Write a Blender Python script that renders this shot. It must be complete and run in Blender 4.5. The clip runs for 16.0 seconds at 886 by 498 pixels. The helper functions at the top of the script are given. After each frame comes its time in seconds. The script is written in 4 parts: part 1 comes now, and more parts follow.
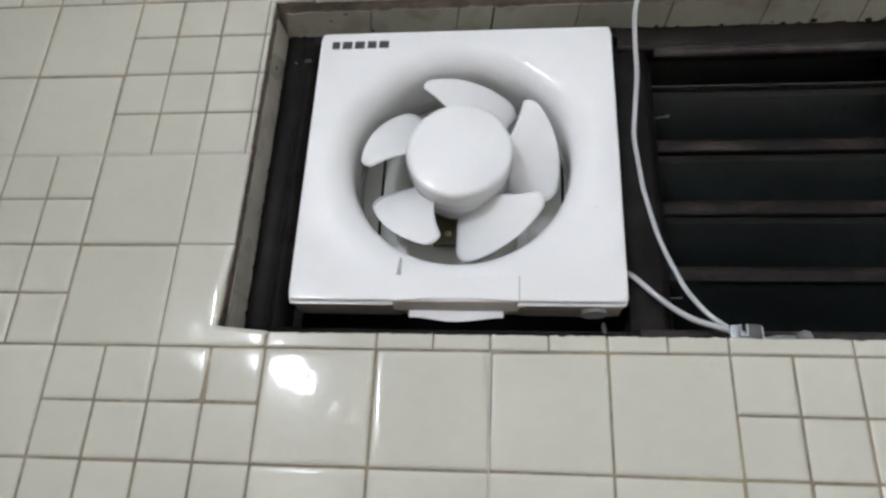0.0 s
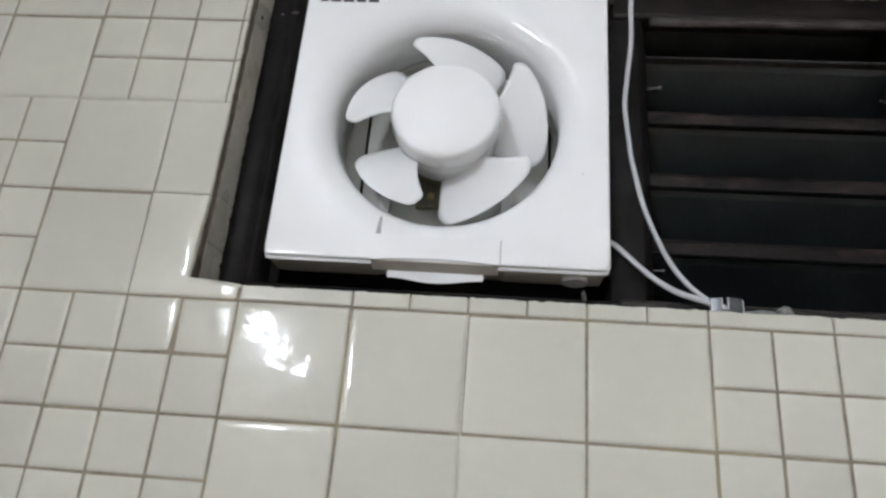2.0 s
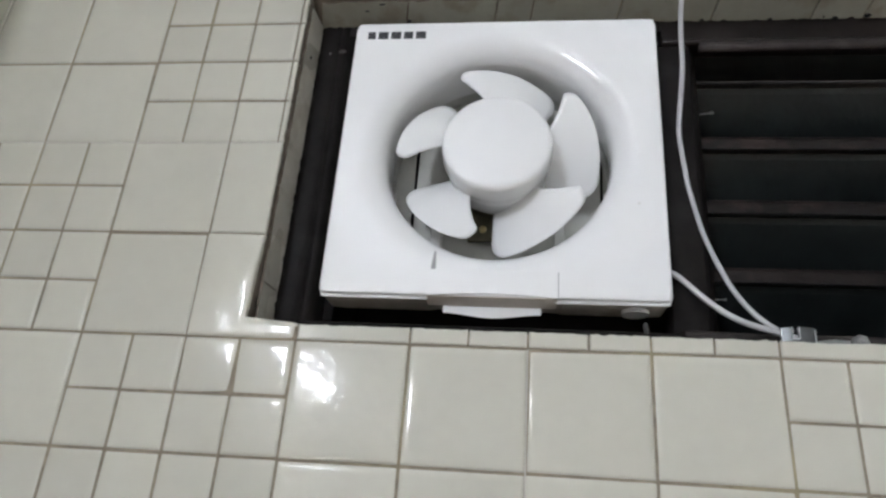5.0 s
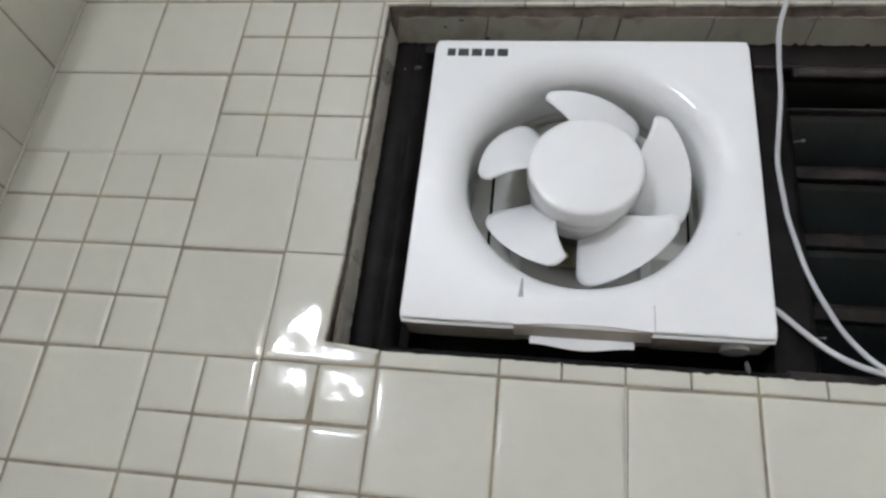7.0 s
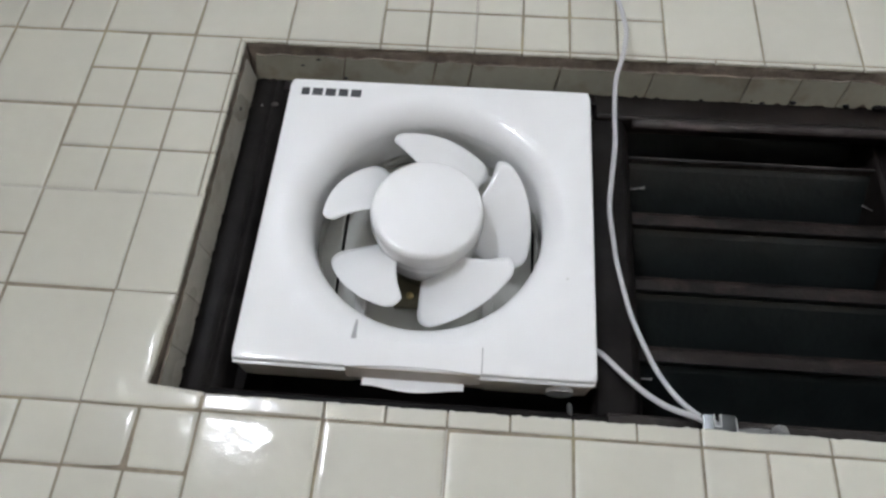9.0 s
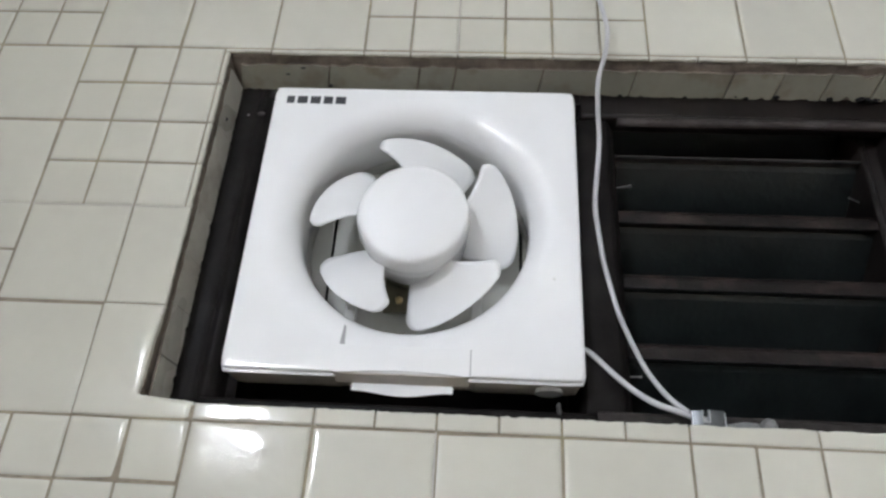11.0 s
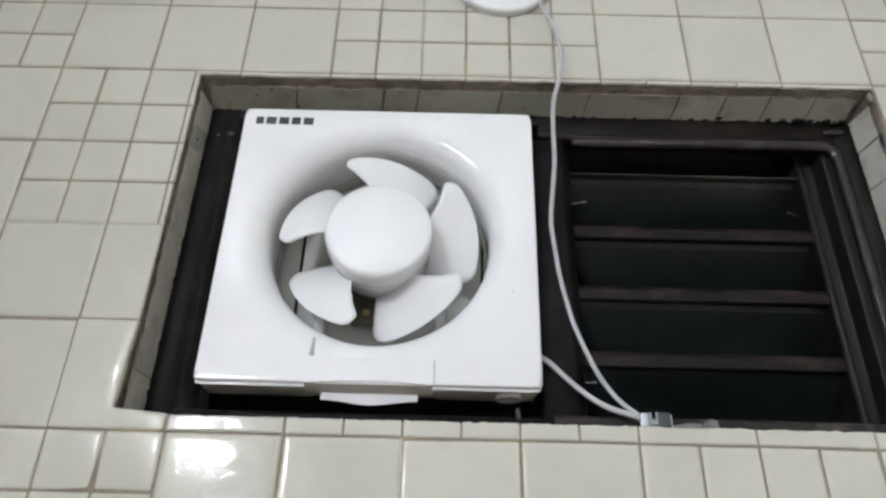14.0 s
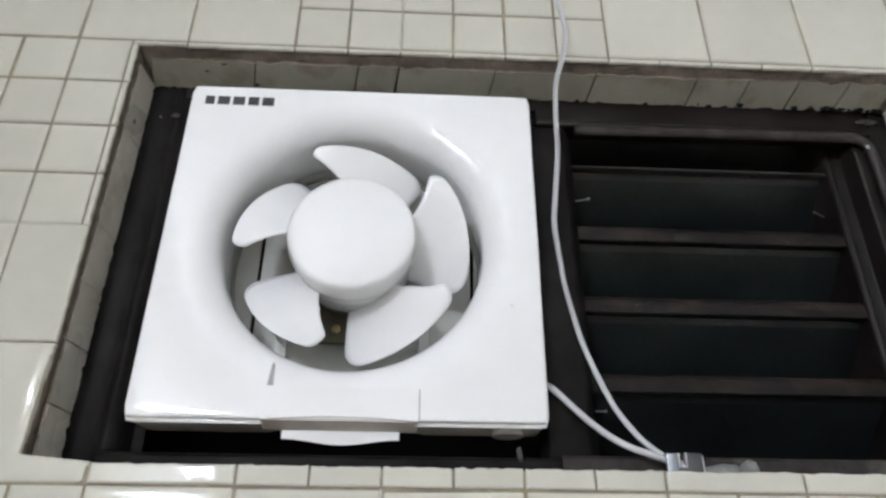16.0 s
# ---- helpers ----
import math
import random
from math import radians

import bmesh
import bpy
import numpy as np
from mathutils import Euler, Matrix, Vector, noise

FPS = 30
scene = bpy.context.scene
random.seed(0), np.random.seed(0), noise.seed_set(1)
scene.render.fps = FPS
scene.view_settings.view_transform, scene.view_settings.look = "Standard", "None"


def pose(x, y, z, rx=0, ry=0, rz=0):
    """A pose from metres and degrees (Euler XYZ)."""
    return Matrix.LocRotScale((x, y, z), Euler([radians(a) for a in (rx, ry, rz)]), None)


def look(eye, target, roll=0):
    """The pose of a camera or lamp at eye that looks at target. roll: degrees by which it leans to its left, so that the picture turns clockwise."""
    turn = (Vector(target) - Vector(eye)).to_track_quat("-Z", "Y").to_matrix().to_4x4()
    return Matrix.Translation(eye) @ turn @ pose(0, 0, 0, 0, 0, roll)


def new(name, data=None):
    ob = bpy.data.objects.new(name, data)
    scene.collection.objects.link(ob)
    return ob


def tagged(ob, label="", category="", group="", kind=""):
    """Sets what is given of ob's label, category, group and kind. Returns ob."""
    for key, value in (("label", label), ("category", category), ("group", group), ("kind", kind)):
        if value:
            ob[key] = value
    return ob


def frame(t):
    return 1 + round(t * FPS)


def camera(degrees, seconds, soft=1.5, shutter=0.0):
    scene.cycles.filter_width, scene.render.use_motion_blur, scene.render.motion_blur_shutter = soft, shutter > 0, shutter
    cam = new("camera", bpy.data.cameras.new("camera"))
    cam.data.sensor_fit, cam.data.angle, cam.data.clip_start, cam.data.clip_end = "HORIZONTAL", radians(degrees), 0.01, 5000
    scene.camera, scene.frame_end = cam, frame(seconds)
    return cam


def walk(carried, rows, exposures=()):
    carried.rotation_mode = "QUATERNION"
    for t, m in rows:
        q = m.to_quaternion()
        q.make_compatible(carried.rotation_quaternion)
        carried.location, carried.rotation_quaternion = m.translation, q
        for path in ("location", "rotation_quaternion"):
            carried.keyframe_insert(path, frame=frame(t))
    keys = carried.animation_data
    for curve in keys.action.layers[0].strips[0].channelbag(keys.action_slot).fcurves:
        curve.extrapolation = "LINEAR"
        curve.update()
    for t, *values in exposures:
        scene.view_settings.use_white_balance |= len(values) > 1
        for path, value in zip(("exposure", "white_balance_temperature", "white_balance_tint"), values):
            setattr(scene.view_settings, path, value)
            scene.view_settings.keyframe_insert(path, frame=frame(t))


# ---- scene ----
LAMP = 125.0
cam = camera(64.5, 16.0, soft=2.6)
PATH = [
    (0, (0.219, -0.593, 1.844), (0.022, 1.24, 2.621), 2.5),
    (0.5, (0.215, -0.585, 1.841), (0.029, 1.255, 2.602), 3.3),
    (1, (0.219, -0.594, 1.844), (0.078, 1.249, 2.607), 4.8),
    (1.5, (0.206, -0.579, 1.832), (0.065, 1.279, 2.559), 5.6),
    (2, (0.223, -0.574, 1.833), (0.067, 1.282, 2.559), 4.6),
    (2.5, (0.216, -0.576, 1.834), (0.044, 1.279, 2.562), 4.8),
    (3, (0.213, -0.581, 1.834), (0.014, 1.269, 2.567), 4.6),
    (5.3, (0.195, -0.567, 1.839), (-0.064, 1.239, 2.658), 4.7),
    (5.5, (0.186, -0.564, 1.837), (-0.083, 1.236, 2.667), 5.3),
    (6, (0.151, -0.558, 1.84), (-0.201, 1.238, 2.645), 6.6),
    (6.5, (0.125, -0.571, 1.854), (-0.233, 1.223, 2.664), 7.6),
    (7, (0.131, -0.556, 1.853), (-0.152, 1.241, 2.685), 6.5),
    (7.5, (0.165, -0.555, 1.873), (-0.03, 1.239, 2.734), 6.6),
    (8, (0.19, -0.552, 1.865), (0.059, 1.248, 2.727), 5.7),
    (8.5, (0.192, -0.55, 1.863), (0.057, 1.253, 2.719), 5.4),
    (9, (0.215, -0.561, 1.872), (0.119, 1.217, 2.784), 4.9),
    (9.2, (0.224, -0.566, 1.876), (0.139, 1.203, 2.805), 4.1),
    (11.3, (0.23, -0.561, 1.871), (0.122, 1.213, 2.788), 3.3),
    (11.5, (0.227, -0.559, 1.873), (0.107, 1.229, 2.762), 3.5),
    (12, (0.232, -0.558, 1.876), (0.12, 1.233, 2.758), 3.7),
    (12.5, (0.228, -0.576, 1.867), (0.106, 1.21, 2.76), 4.2),
    (13, (0.211, -0.583, 1.87), (0.075, 1.196, 2.774), 5.0),
    (13.5, (0.224, -0.591, 1.877), (0.16, 1.173, 2.817), 3.6),
    (14, (0.235, -0.595, 1.86), (0.221, 1.165, 2.809), 1.6),
    (14.5, (0.235, -0.596, 1.872), (0.243, 1.146, 2.854), 1.5),
    (15, (0.242, -0.577, 1.891), (0.344, 1.169, 2.861), -0.3),
    (15.5, (0.234, -0.532, 1.909), (0.309, 1.244, 2.826), 0.3),
    (16, (0.219, -0.505, 1.922), (0.298, 1.264, 2.85), 0.4),
]
walk(cam, [(t, look(eye, target, roll)) for t, eye, target, roll in PATH], exposures=((0.0, 1.85), (5.3, 1.80), (7.0, 1.79), (8.5, 1.84), (9.0, 1.86), (12.0, 1.91), (16.0, 1.99)))

# ---- light ----
world = bpy.data.worlds.new("room_dark")
scene.world = world
world.use_nodes = True
world.node_tree.nodes["Background"].inputs[0].default_value = (0.03, 0.035, 0.04, 1)
world.node_tree.nodes["Background"].inputs[1].default_value = 0.15


# ---- materials ----
def material(name, base, rough=0.5, metal=0.0, var=0.06, scale=40.0, bump=0.0, bump_scale=200.0, coat=0.0,
             random_value=0.0, stain=None, stain_scale=8.0, stain_amount=0.0, emit=0.0, spec=0.5, ripple=0.0, ripple_scale=50.0):
    m = bpy.data.materials.new(name)
    m.use_nodes = True
    nt = m.node_tree
    n, l = nt.nodes, nt.links
    b = n["Principled BSDF"]
    b.inputs["Metallic"].default_value = metal
    b.inputs["Coat Weight"].default_value = coat
    b.inputs["Coat Roughness"].default_value = 0.065
    b.inputs["Specular IOR Level"].default_value = spec
    geo = n.new("ShaderNodeNewGeometry")

    def noise_tex(s, detail=4.0):
        t = n.new("ShaderNodeTexNoise")
        t.inputs["Scale"].default_value = s
        t.inputs["Detail"].default_value = detail
        l.new(geo.outputs["Position"], t.inputs["Vector"])
        return t

    def ramp(src, lo, hi, a, c):
        r = n.new("ShaderNodeMapRange")
        r.inputs["From Min"].default_value, r.inputs["From Max"].default_value = lo, hi
        r.inputs["To Min"].default_value, r.inputs["To Max"].default_value = a, c
        l.new(src, r.inputs["Value"])
        return r.outputs["Result"]

    fine = noise_tex(scale)
    broad = noise_tex(scale * 0.18, 2.0)
    v1 = ramp(fine.outputs["Fac"], 0.3, 0.7, 1 - var, 1 + var)
    v2 = ramp(broad.outputs["Fac"], 0.3, 0.7, 1 - var * 0.8, 1 + var * 0.8)
    mul = n.new("ShaderNodeMath")
    mul.operation = "MULTIPLY"
    l.new(v1, mul.inputs[0]), l.new(v2, mul.inputs[1])
    value = mul.outputs[0]
    if random_value:
        info = n.new("ShaderNodeObjectInfo")
        mul2 = n.new("ShaderNodeMath")
        mul2.operation = "MULTIPLY"
        l.new(value, mul2.inputs[0])
        l.new(ramp(info.outputs["Random"], 0, 1, 1 - random_value, 1 + random_value), mul2.inputs[1])
        value = mul2.outputs[0]
    scaled = n.new("ShaderNodeVectorMath")
    scaled.operation = "SCALE"
    scaled.inputs[0].default_value = base
    l.new(value, scaled.inputs["Scale"])
    colour = scaled.outputs["Vector"]
    if stain:
        st = noise_tex(stain_scale, 6.0)
        f = ramp(st.outputs["Fac"], 0.52, 0.68, 0.0, stain_amount)
        mix = n.new("ShaderNodeMix")
        mix.data_type = "RGBA"
        mix.inputs["B"].default_value = (*stain, 1)
        l.new(f, mix.inputs["Factor"]), l.new(colour, mix.inputs["A"])
        colour = mix.outputs["Result"]
    l.new(colour, b.inputs["Base Color"])
    rr = ramp(broad.outputs["Fac"], 0.3, 0.7, rough * 0.8, min(1.0, rough * 1.2))
    l.new(rr, b.inputs["Roughness"])
    if bump:
        bt = noise_tex(bump_scale, 3.0)
        bn = n.new("ShaderNodeBump")
        bn.inputs["Strength"].default_value = 1.0
        bn.inputs["Distance"].default_value = bump
        l.new(bt.outputs["Fac"], bn.inputs["Height"])
        if ripple:
            rt = noise_tex(ripple_scale, 2.0)
            rn = n.new("ShaderNodeBump")
            rn.inputs["Strength"].default_value = 1.0
            rn.inputs["Distance"].default_value = ripple
            l.new(rt.outputs["Fac"], rn.inputs["Height"])
            l.new(bn.outputs["Normal"], rn.inputs["Normal"])
            bn = rn
        l.new(bn.outputs["Normal"], b.inputs["Coat Normal"])
        l.new(bn.outputs["Normal"], b.inputs["Normal"])
    if emit:
        b.inputs["Emission Color"].default_value = (*base, 1)
        b.inputs["Emission Strength"].default_value = emit
    return m


TILE = material("glazed_cream_tile", (0.566, 0.552, 0.478), 0.16, var=0.014, scale=60, bump=0.0010, bump_scale=16,
                random_value=0.03, spec=0.07, coat=0.45, ripple=0.00021, ripple_scale=58)
# darker recess tile for the top side, with brown stains
REVEAL_TILE = material("dark_glazed_tile", (0.285, 0.277, 0.228), 0.38, var=0.05, scale=90, bump=0.0004, bump_scale=60,
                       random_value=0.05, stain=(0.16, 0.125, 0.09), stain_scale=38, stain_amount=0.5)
# paler recess tile for the left and right sides
REVEAL_PALE = material("pale_glazed_tile", (0.50, 0.488, 0.43), 0.3, var=0.05, scale=90, bump=0.0004, bump_scale=60,
                        random_value=0.05, stain=(0.24, 0.20, 0.15), stain_scale=38, stain_amount=0.4)
GROUT = material("brown_grout", (0.255, 0.215, 0.16), 0.9, var=0.22, scale=120, bump=0.0006, bump_scale=700,
                 stain=(0.40, 0.35, 0.19), stain_scale=9, stain_amount=0.55)
JOINT = material("pale_grey_joint", (0.50, 0.48, 0.43), 0.7, var=0.1, scale=150)
MORTAR = material("rough_dirty_mortar", (0.15, 0.122, 0.098), 0.95, var=0.3, scale=60, bump=0.0012, bump_scale=200,
                  stain=(0.27, 0.225, 0.185), stain_scale=35, stain_amount=0.5)
PLASTIC = material("white_glossy_plastic", (0.862, 0.866, 0.868), 0.065, var=0.008, scale=30, bump=0.00005, bump_scale=60)
PLASTIC_MATT = material("white_satin_plastic", (0.862, 0.866, 0.868), 0.13, var=0.008, scale=30)
HOUSING = material("beige_grey_plastic", (0.64, 0.59, 0.535), 0.5, var=0.06, scale=60, spec=0.3)
PLASTIC_GREY = material("grey_plastic", (0.68, 0.68, 0.65), 0.45, var=0.04, scale=60)
SHUTTER = material("pale_grey_plastic", (0.54, 0.54, 0.50), 0.4, var=0.03, scale=60)
INK = material("black_print", (0.02, 0.02, 0.025), 0.4, var=0.05)
WOOD = material("dark_brown_painted_wood", (0.0088, 0.0061, 0.0053), 0.38, var=0.35, scale=45, bump=0.00022, bump_scale=140,
                stain=(0.018, 0.0130, 0.0115), stain_scale=22, stain_amount=0.7, spec=0.35)
STILE = material("black_painted_wood", (0.0100, 0.0085, 0.0081), 0.5, var=0.35, scale=40, bump=0.0003, bump_scale=110,
                 stain=(0.020, 0.018, 0.0175), stain_scale=24, stain_amount=0.45, spec=0.08)
BLACK_PAINT = material("black_gloss_paint", (0.0118, 0.0092, 0.0083), 0.5, var=0.3, scale=40, bump=0.0003, bump_scale=110, spec=0.2)
BEAD = material("worn_brown_moulding", (0.026, 0.0200, 0.0188), 0.5, var=0.4, scale=60, bump=0.0010, bump_scale=110,
                stain=(0.062, 0.055, 0.054), stain_scale=30, stain_amount=0.6, spec=0.35)
RUBBED = material("rubbed_pale_wood", (0.10, 0.092, 0.09), 0.6, var=0.5, scale=120, bump=0.0008, bump_scale=200,
                  stain=(0.02, 0.016, 0.015), stain_scale=90, stain_amount=0.9, spec=0.25)
SLAT_EDGE = material("worn_brown_slat_edge", (0.0084, 0.0057, 0.0051), 0.55, var=0.4, scale=45, bump=0.0010, bump_scale=160,
                     stain=(0.036, 0.0245, 0.021), stain_scale=34, stain_amount=0.8, spec=0.22)
WORN = material("worn_pale_paint_edge", (0.058, 0.051, 0.048), 0.6, var=0.5, scale=50, bump=0.0008, bump_scale=200)
SLAT = material("black_green_painted_slat", (0.0100, 0.0131, 0.0132), 0.36, var=0.3, scale=40, bump=0.0005, bump_scale=140)
WOOD_DUSTY = material("dusty_brown_wood", (0.027, 0.022, 0.0205), 0.65, var=0.4, scale=60, bump=0.0005, bump_scale=220,
                      stain=(0.11, 0.098, 0.09), stain_scale=40, stain_amount=0.6, spec=0.25)
CABLE = material("white_pvc_cable", (0.49, 0.49, 0.50), 0.38, var=0.05, scale=80, random_value=0.02)
STEEL = material("zinc_steel", (0.13, 0.138, 0.145), 0.38, metal=1.0, var=0.12, scale=150)
STEEL_EDGE = material("bright_steel", (0.58, 0.59, 0.60), 0.5, metal=0.6, var=0.1, scale=150)
NAIL = material("dull_steel", (0.34, 0.34, 0.34), 0.5, metal=0.7, var=0.2, scale=200)
# grey that puts the shade of the latch's notch and seam into colour
NOTCH = material("shadow_grey_plastic", (0.36, 0.36, 0.365), 0.5, var=0.05)
BRASS = material("dull_brass", (0.50, 0.40, 0.20), 0.4, metal=0.8, var=0.15, scale=150)
MOTOR = material("olive_motor_plate", (0.13, 0.12, 0.075), 0.5, metal=0.3, var=0.15, scale=90)
SILICONE = material("cloudy_silicone", (0.19, 0.19, 0.187), 0.45, var=0.1, scale=200, bump=0.001, bump_scale=300)
SILICONE_DIRTY = material("dirty_silicone", (0.085, 0.083, 0.08), 0.5, var=0.15, scale=200, bump=0.001, bump_scale=300)
CEILING = material("white_ceiling_paint", (0.76, 0.765, 0.755), 0.8, var=0.03, scale=12, bump=0.0006, bump_scale=150)
PLASTER = material("painted_plaster", (0.52, 0.50, 0.46), 0.7, var=0.04, scale=20, bump=0.001, bump_scale=120)
FLOOR = material("brown_floor_tile", (0.25, 0.185, 0.13), 0.4, var=0.12, scale=25)
# near-black colour that stands in for unlit depth
DARK_FILL = material("black_for_darkness", (0.004, 0.0042, 0.0044), 0.9, var=0.2, scale=20)
GLOW = material("lit_diffuser", (0.94, 1.0, 1.13), 0.5, var=0.0, emit=LAMP)


# ---- mesh helpers ----
def mesh_object(name, bm, mat, parent=None, smooth=False, label=""):
    me = bpy.data.meshes.new(name)
    bmesh.ops.recalc_face_normals(bm, faces=bm.faces)
    if smooth:
        for f in bm.faces:
            f.smooth = True
    bm.to_mesh(me)
    bm.free()
    for m in (mat if isinstance(mat, (list, tuple)) else [mat]):
        me.materials.append(m)
    ob = new(name, me)
    if parent:
        ob.parent = parent
    if label:
        ob["label"] = label
    return ob


def part(name, bm, mat, parent, label="", smooth=False):
    return mesh_object(name, bm, mat, parent, smooth, label)


def box(bm, x0, x1, y0, y1, z0, z1, bevel=0.0, segments=2):
    vs = [bm.verts.new((x, y, z)) for x in (x0, x1) for y in (y0, y1) for z in (z0, z1)]
    fs = [(0, 1, 3, 2), (4, 6, 7, 5), (0, 4, 5, 1), (2, 3, 7, 6), (0, 2, 6, 4), (1, 5, 7, 3)]
    faces = [bm.faces.new([vs[i] for i in f]) for f in fs]
    if bevel:
        edges = list({e for f in faces for e in f.edges})
        bmesh.ops.bevel(bm, geom=edges, offset=bevel, segments=segments, affect="EDGES", profile=0.5)
    return bm


def prism(bm, outline, axis, a, b):
    """Extrude an outline of 2D points along an axis from a to b; the other two axes take the points in order x, y, z."""
    def place(p, s):
        q = list(p)
        q.insert("xyz".index(axis), s)
        return q
    lo = [bm.verts.new(place(p, a)) for p in outline]
    hi = [bm.verts.new(place(p, b)) for p in outline]
    n = len(outline)
    for i in range(n):
        bm.faces.new((lo[i], lo[(i + 1) % n], hi[(i + 1) % n], hi[i]))
    bm.faces.new(lo[::-1])
    bm.faces.new(hi)
    return bm


def lathe(bm, profile, cx, cz, steps=96, cap_front=False, cap_back=False):
    """Turn a profile of (radius, y) about the fan's axis along y."""
    rings = []
    for r, y in profile:
        rings.append([bm.verts.new((cx + r * math.cos(2 * math.pi * k / steps), y, cz + r * math.sin(2 * math.pi * k / steps)))
                      for k in range(steps)])
    for a, b in zip(rings, rings[1:]):
        for k in range(steps):
            bm.faces.new((a[k], a[(k + 1) % steps], b[(k + 1) % steps], b[k]))
    if cap_front:
        bm.faces.new(rings[0])
    if cap_back:
        bm.faces.new(rings[-1])
    return rings


def sweep(bm, points, radius, sides=12, flat=1.0, across=Vector((0, 0, 1))):
    """A cable through points: a Catmull-Rom curve with a round or flattened section."""
    p = [Vector(q) for q in points]
    p = [p[0] * 2 - p[1]] + p + [p[-1] * 2 - p[-2]]
    line = []
    for i in range(1, len(p) - 2):
        for s in range(8):
            t = s / 8
            a, b, c, d = p[i - 1:i + 3]
            line.append(0.5 * ((2 * b) + (c - a) * t + (2 * a - 5 * b + 4 * c - d) * t * t + (3 * b - a - 3 * c + d) * t ** 3))
    line.append(p[-2])
    rings = []
    for i, q in enumerate(line):
        d = (line[min(i + 1, len(line) - 1)] - line[max(i - 1, 0)]).normalized()
        u = d.cross(Vector((0, 1, 0))).normalized()
        v = d.cross(u).normalized()
        rings.append([bm.verts.new(q + u * radius * math.cos(k * math.tau / sides) + v * radius * flat * math.sin(k * math.tau / sides))
                      for k in range(sides)])
    for a, b in zip(rings, rings[1:]):
        for k in range(sides):
            bm.faces.new((a[k], a[(k + 1) % sides], b[(k + 1) % sides], b[k]))
    bm.faces.new(rings[0]), bm.faces.new(rings[-1])
    return bm


def empty(name, x, y, z):
    ob = new(name)
    ob.empty_display_size = 0.02
    ob.location = (x, y, z)
    return ob


def keep(ob, root):
    """Parent ob under root where it stands."""
    ob.parent = root
    ob.matrix_parent_inverse = Matrix.Translation(root.location).inverted()
    return ob


# ---- the room ----
OPEN_L, OPEN_R, OPEN_B, OPEN_T = -0.0445, 0.6965, 2.0145, 2.3945
ROOM_L, ROOM_R, ROOM_BACK, ROOM_TOP = -0.401, 1.50, -3.3, 3.304
FAR_L, PIER = -0.76, -0.16
GROUT_Y = 0.0012


def plain(name, x0, x1, y0, y1, z0, z1, mat, label, category):
    return tagged(mesh_object(name, box(bmesh.new(), x0, x1, y0, y1, z0, z1), mat), label, category, kind="structure")


def build_room():
    bm = bmesh.new()
    y1 = 0.15
    box(bm, FAR_L - 0.1, OPEN_L - 0.009, GROUT_Y, y1, 0, ROOM_TOP)
    box(bm, OPEN_L - 0.009, OPEN_L - 0.002, GROUT_Y, y1, 2.101, OPEN_T + 0.002)
    box(bm, OPEN_R + 0.002, ROOM_R + 0.1, GROUT_Y, y1, 0, ROOM_TOP)
    box(bm, OPEN_L - 0.009, OPEN_R + 0.002, GROUT_Y, y1, 0, OPEN_B - 0.002)
    box(bm, OPEN_L - 0.009, OPEN_R + 0.002, GROUT_Y, y1, OPEN_T + 0.002, ROOM_TOP)
    wall = tagged(mesh_object("wall_north", bm, GROUT), "cream tiled bathroom wall with brown grout and a recessed opening",
                  "wall", kind="structure")
    left = plain("wall_west", ROOM_L - 0.1, ROOM_L - GROUT_Y, PIER, GROUT_Y - 0.0002, 0, ROOM_TOP, GROUT,
                 "cream tiled side wall meeting the fan wall", "wall")
    plain("wall_far_west", FAR_L - 0.1, FAR_L, ROOM_BACK, GROUT_Y - 0.0002, 0, ROOM_TOP, PLASTER, "plain pale side wall that carries the tube lamp", "wall")
    plain("wall_east", ROOM_R, ROOM_R + 0.1, ROOM_BACK, GROUT_Y - 0.0002, 0, ROOM_TOP, PLASTER, "plain pale side wall of the small room", "wall")
    plain("wall_south", FAR_L - 0.1, ROOM_R + 0.1, ROOM_BACK - 0.1, ROOM_BACK, 0, ROOM_TOP, PLASTER, "plain pale wall opposite the fan", "wall")
    plain("floor", FAR_L - 0.1, ROOM_R + 0.1, ROOM_BACK - 0.1, 0.15, -0.1, 0, FLOOR, "plain brown bathroom floor", "floor")
    plain("ceiling", FAR_L - 0.1, ROOM_R + 0.1, ROOM_BACK - 0.1, 0.15, ROOM_TOP, ROOM_TOP + 0.1, CEILING, "plain pale ceiling", "ceiling")
    # black backdrop added behind the louvres in place of the dark outside
    plain("wall_outside", -0.15, 0.85, 0.26, 0.30, 1.9, 2.5, DARK_FILL, "black backdrop added behind the louvres for the night darkness", "wall")
    # thin rod added in the corner to imitate its soft light line
    bm = bmesh.new()
    sweep(bm, [(ROOM_L + 0.0012, -0.0012, 1.61 + 0.2 * k) for k in range(8)], 0.0018, 8)
    tagged(mesh_object("trim", bm, TILE, None, True), "thin tile-coloured rod added for the soft light line in the corner", "sealant", kind="structure")
    return wall, left


WALL, WALL_LEFT = build_room()


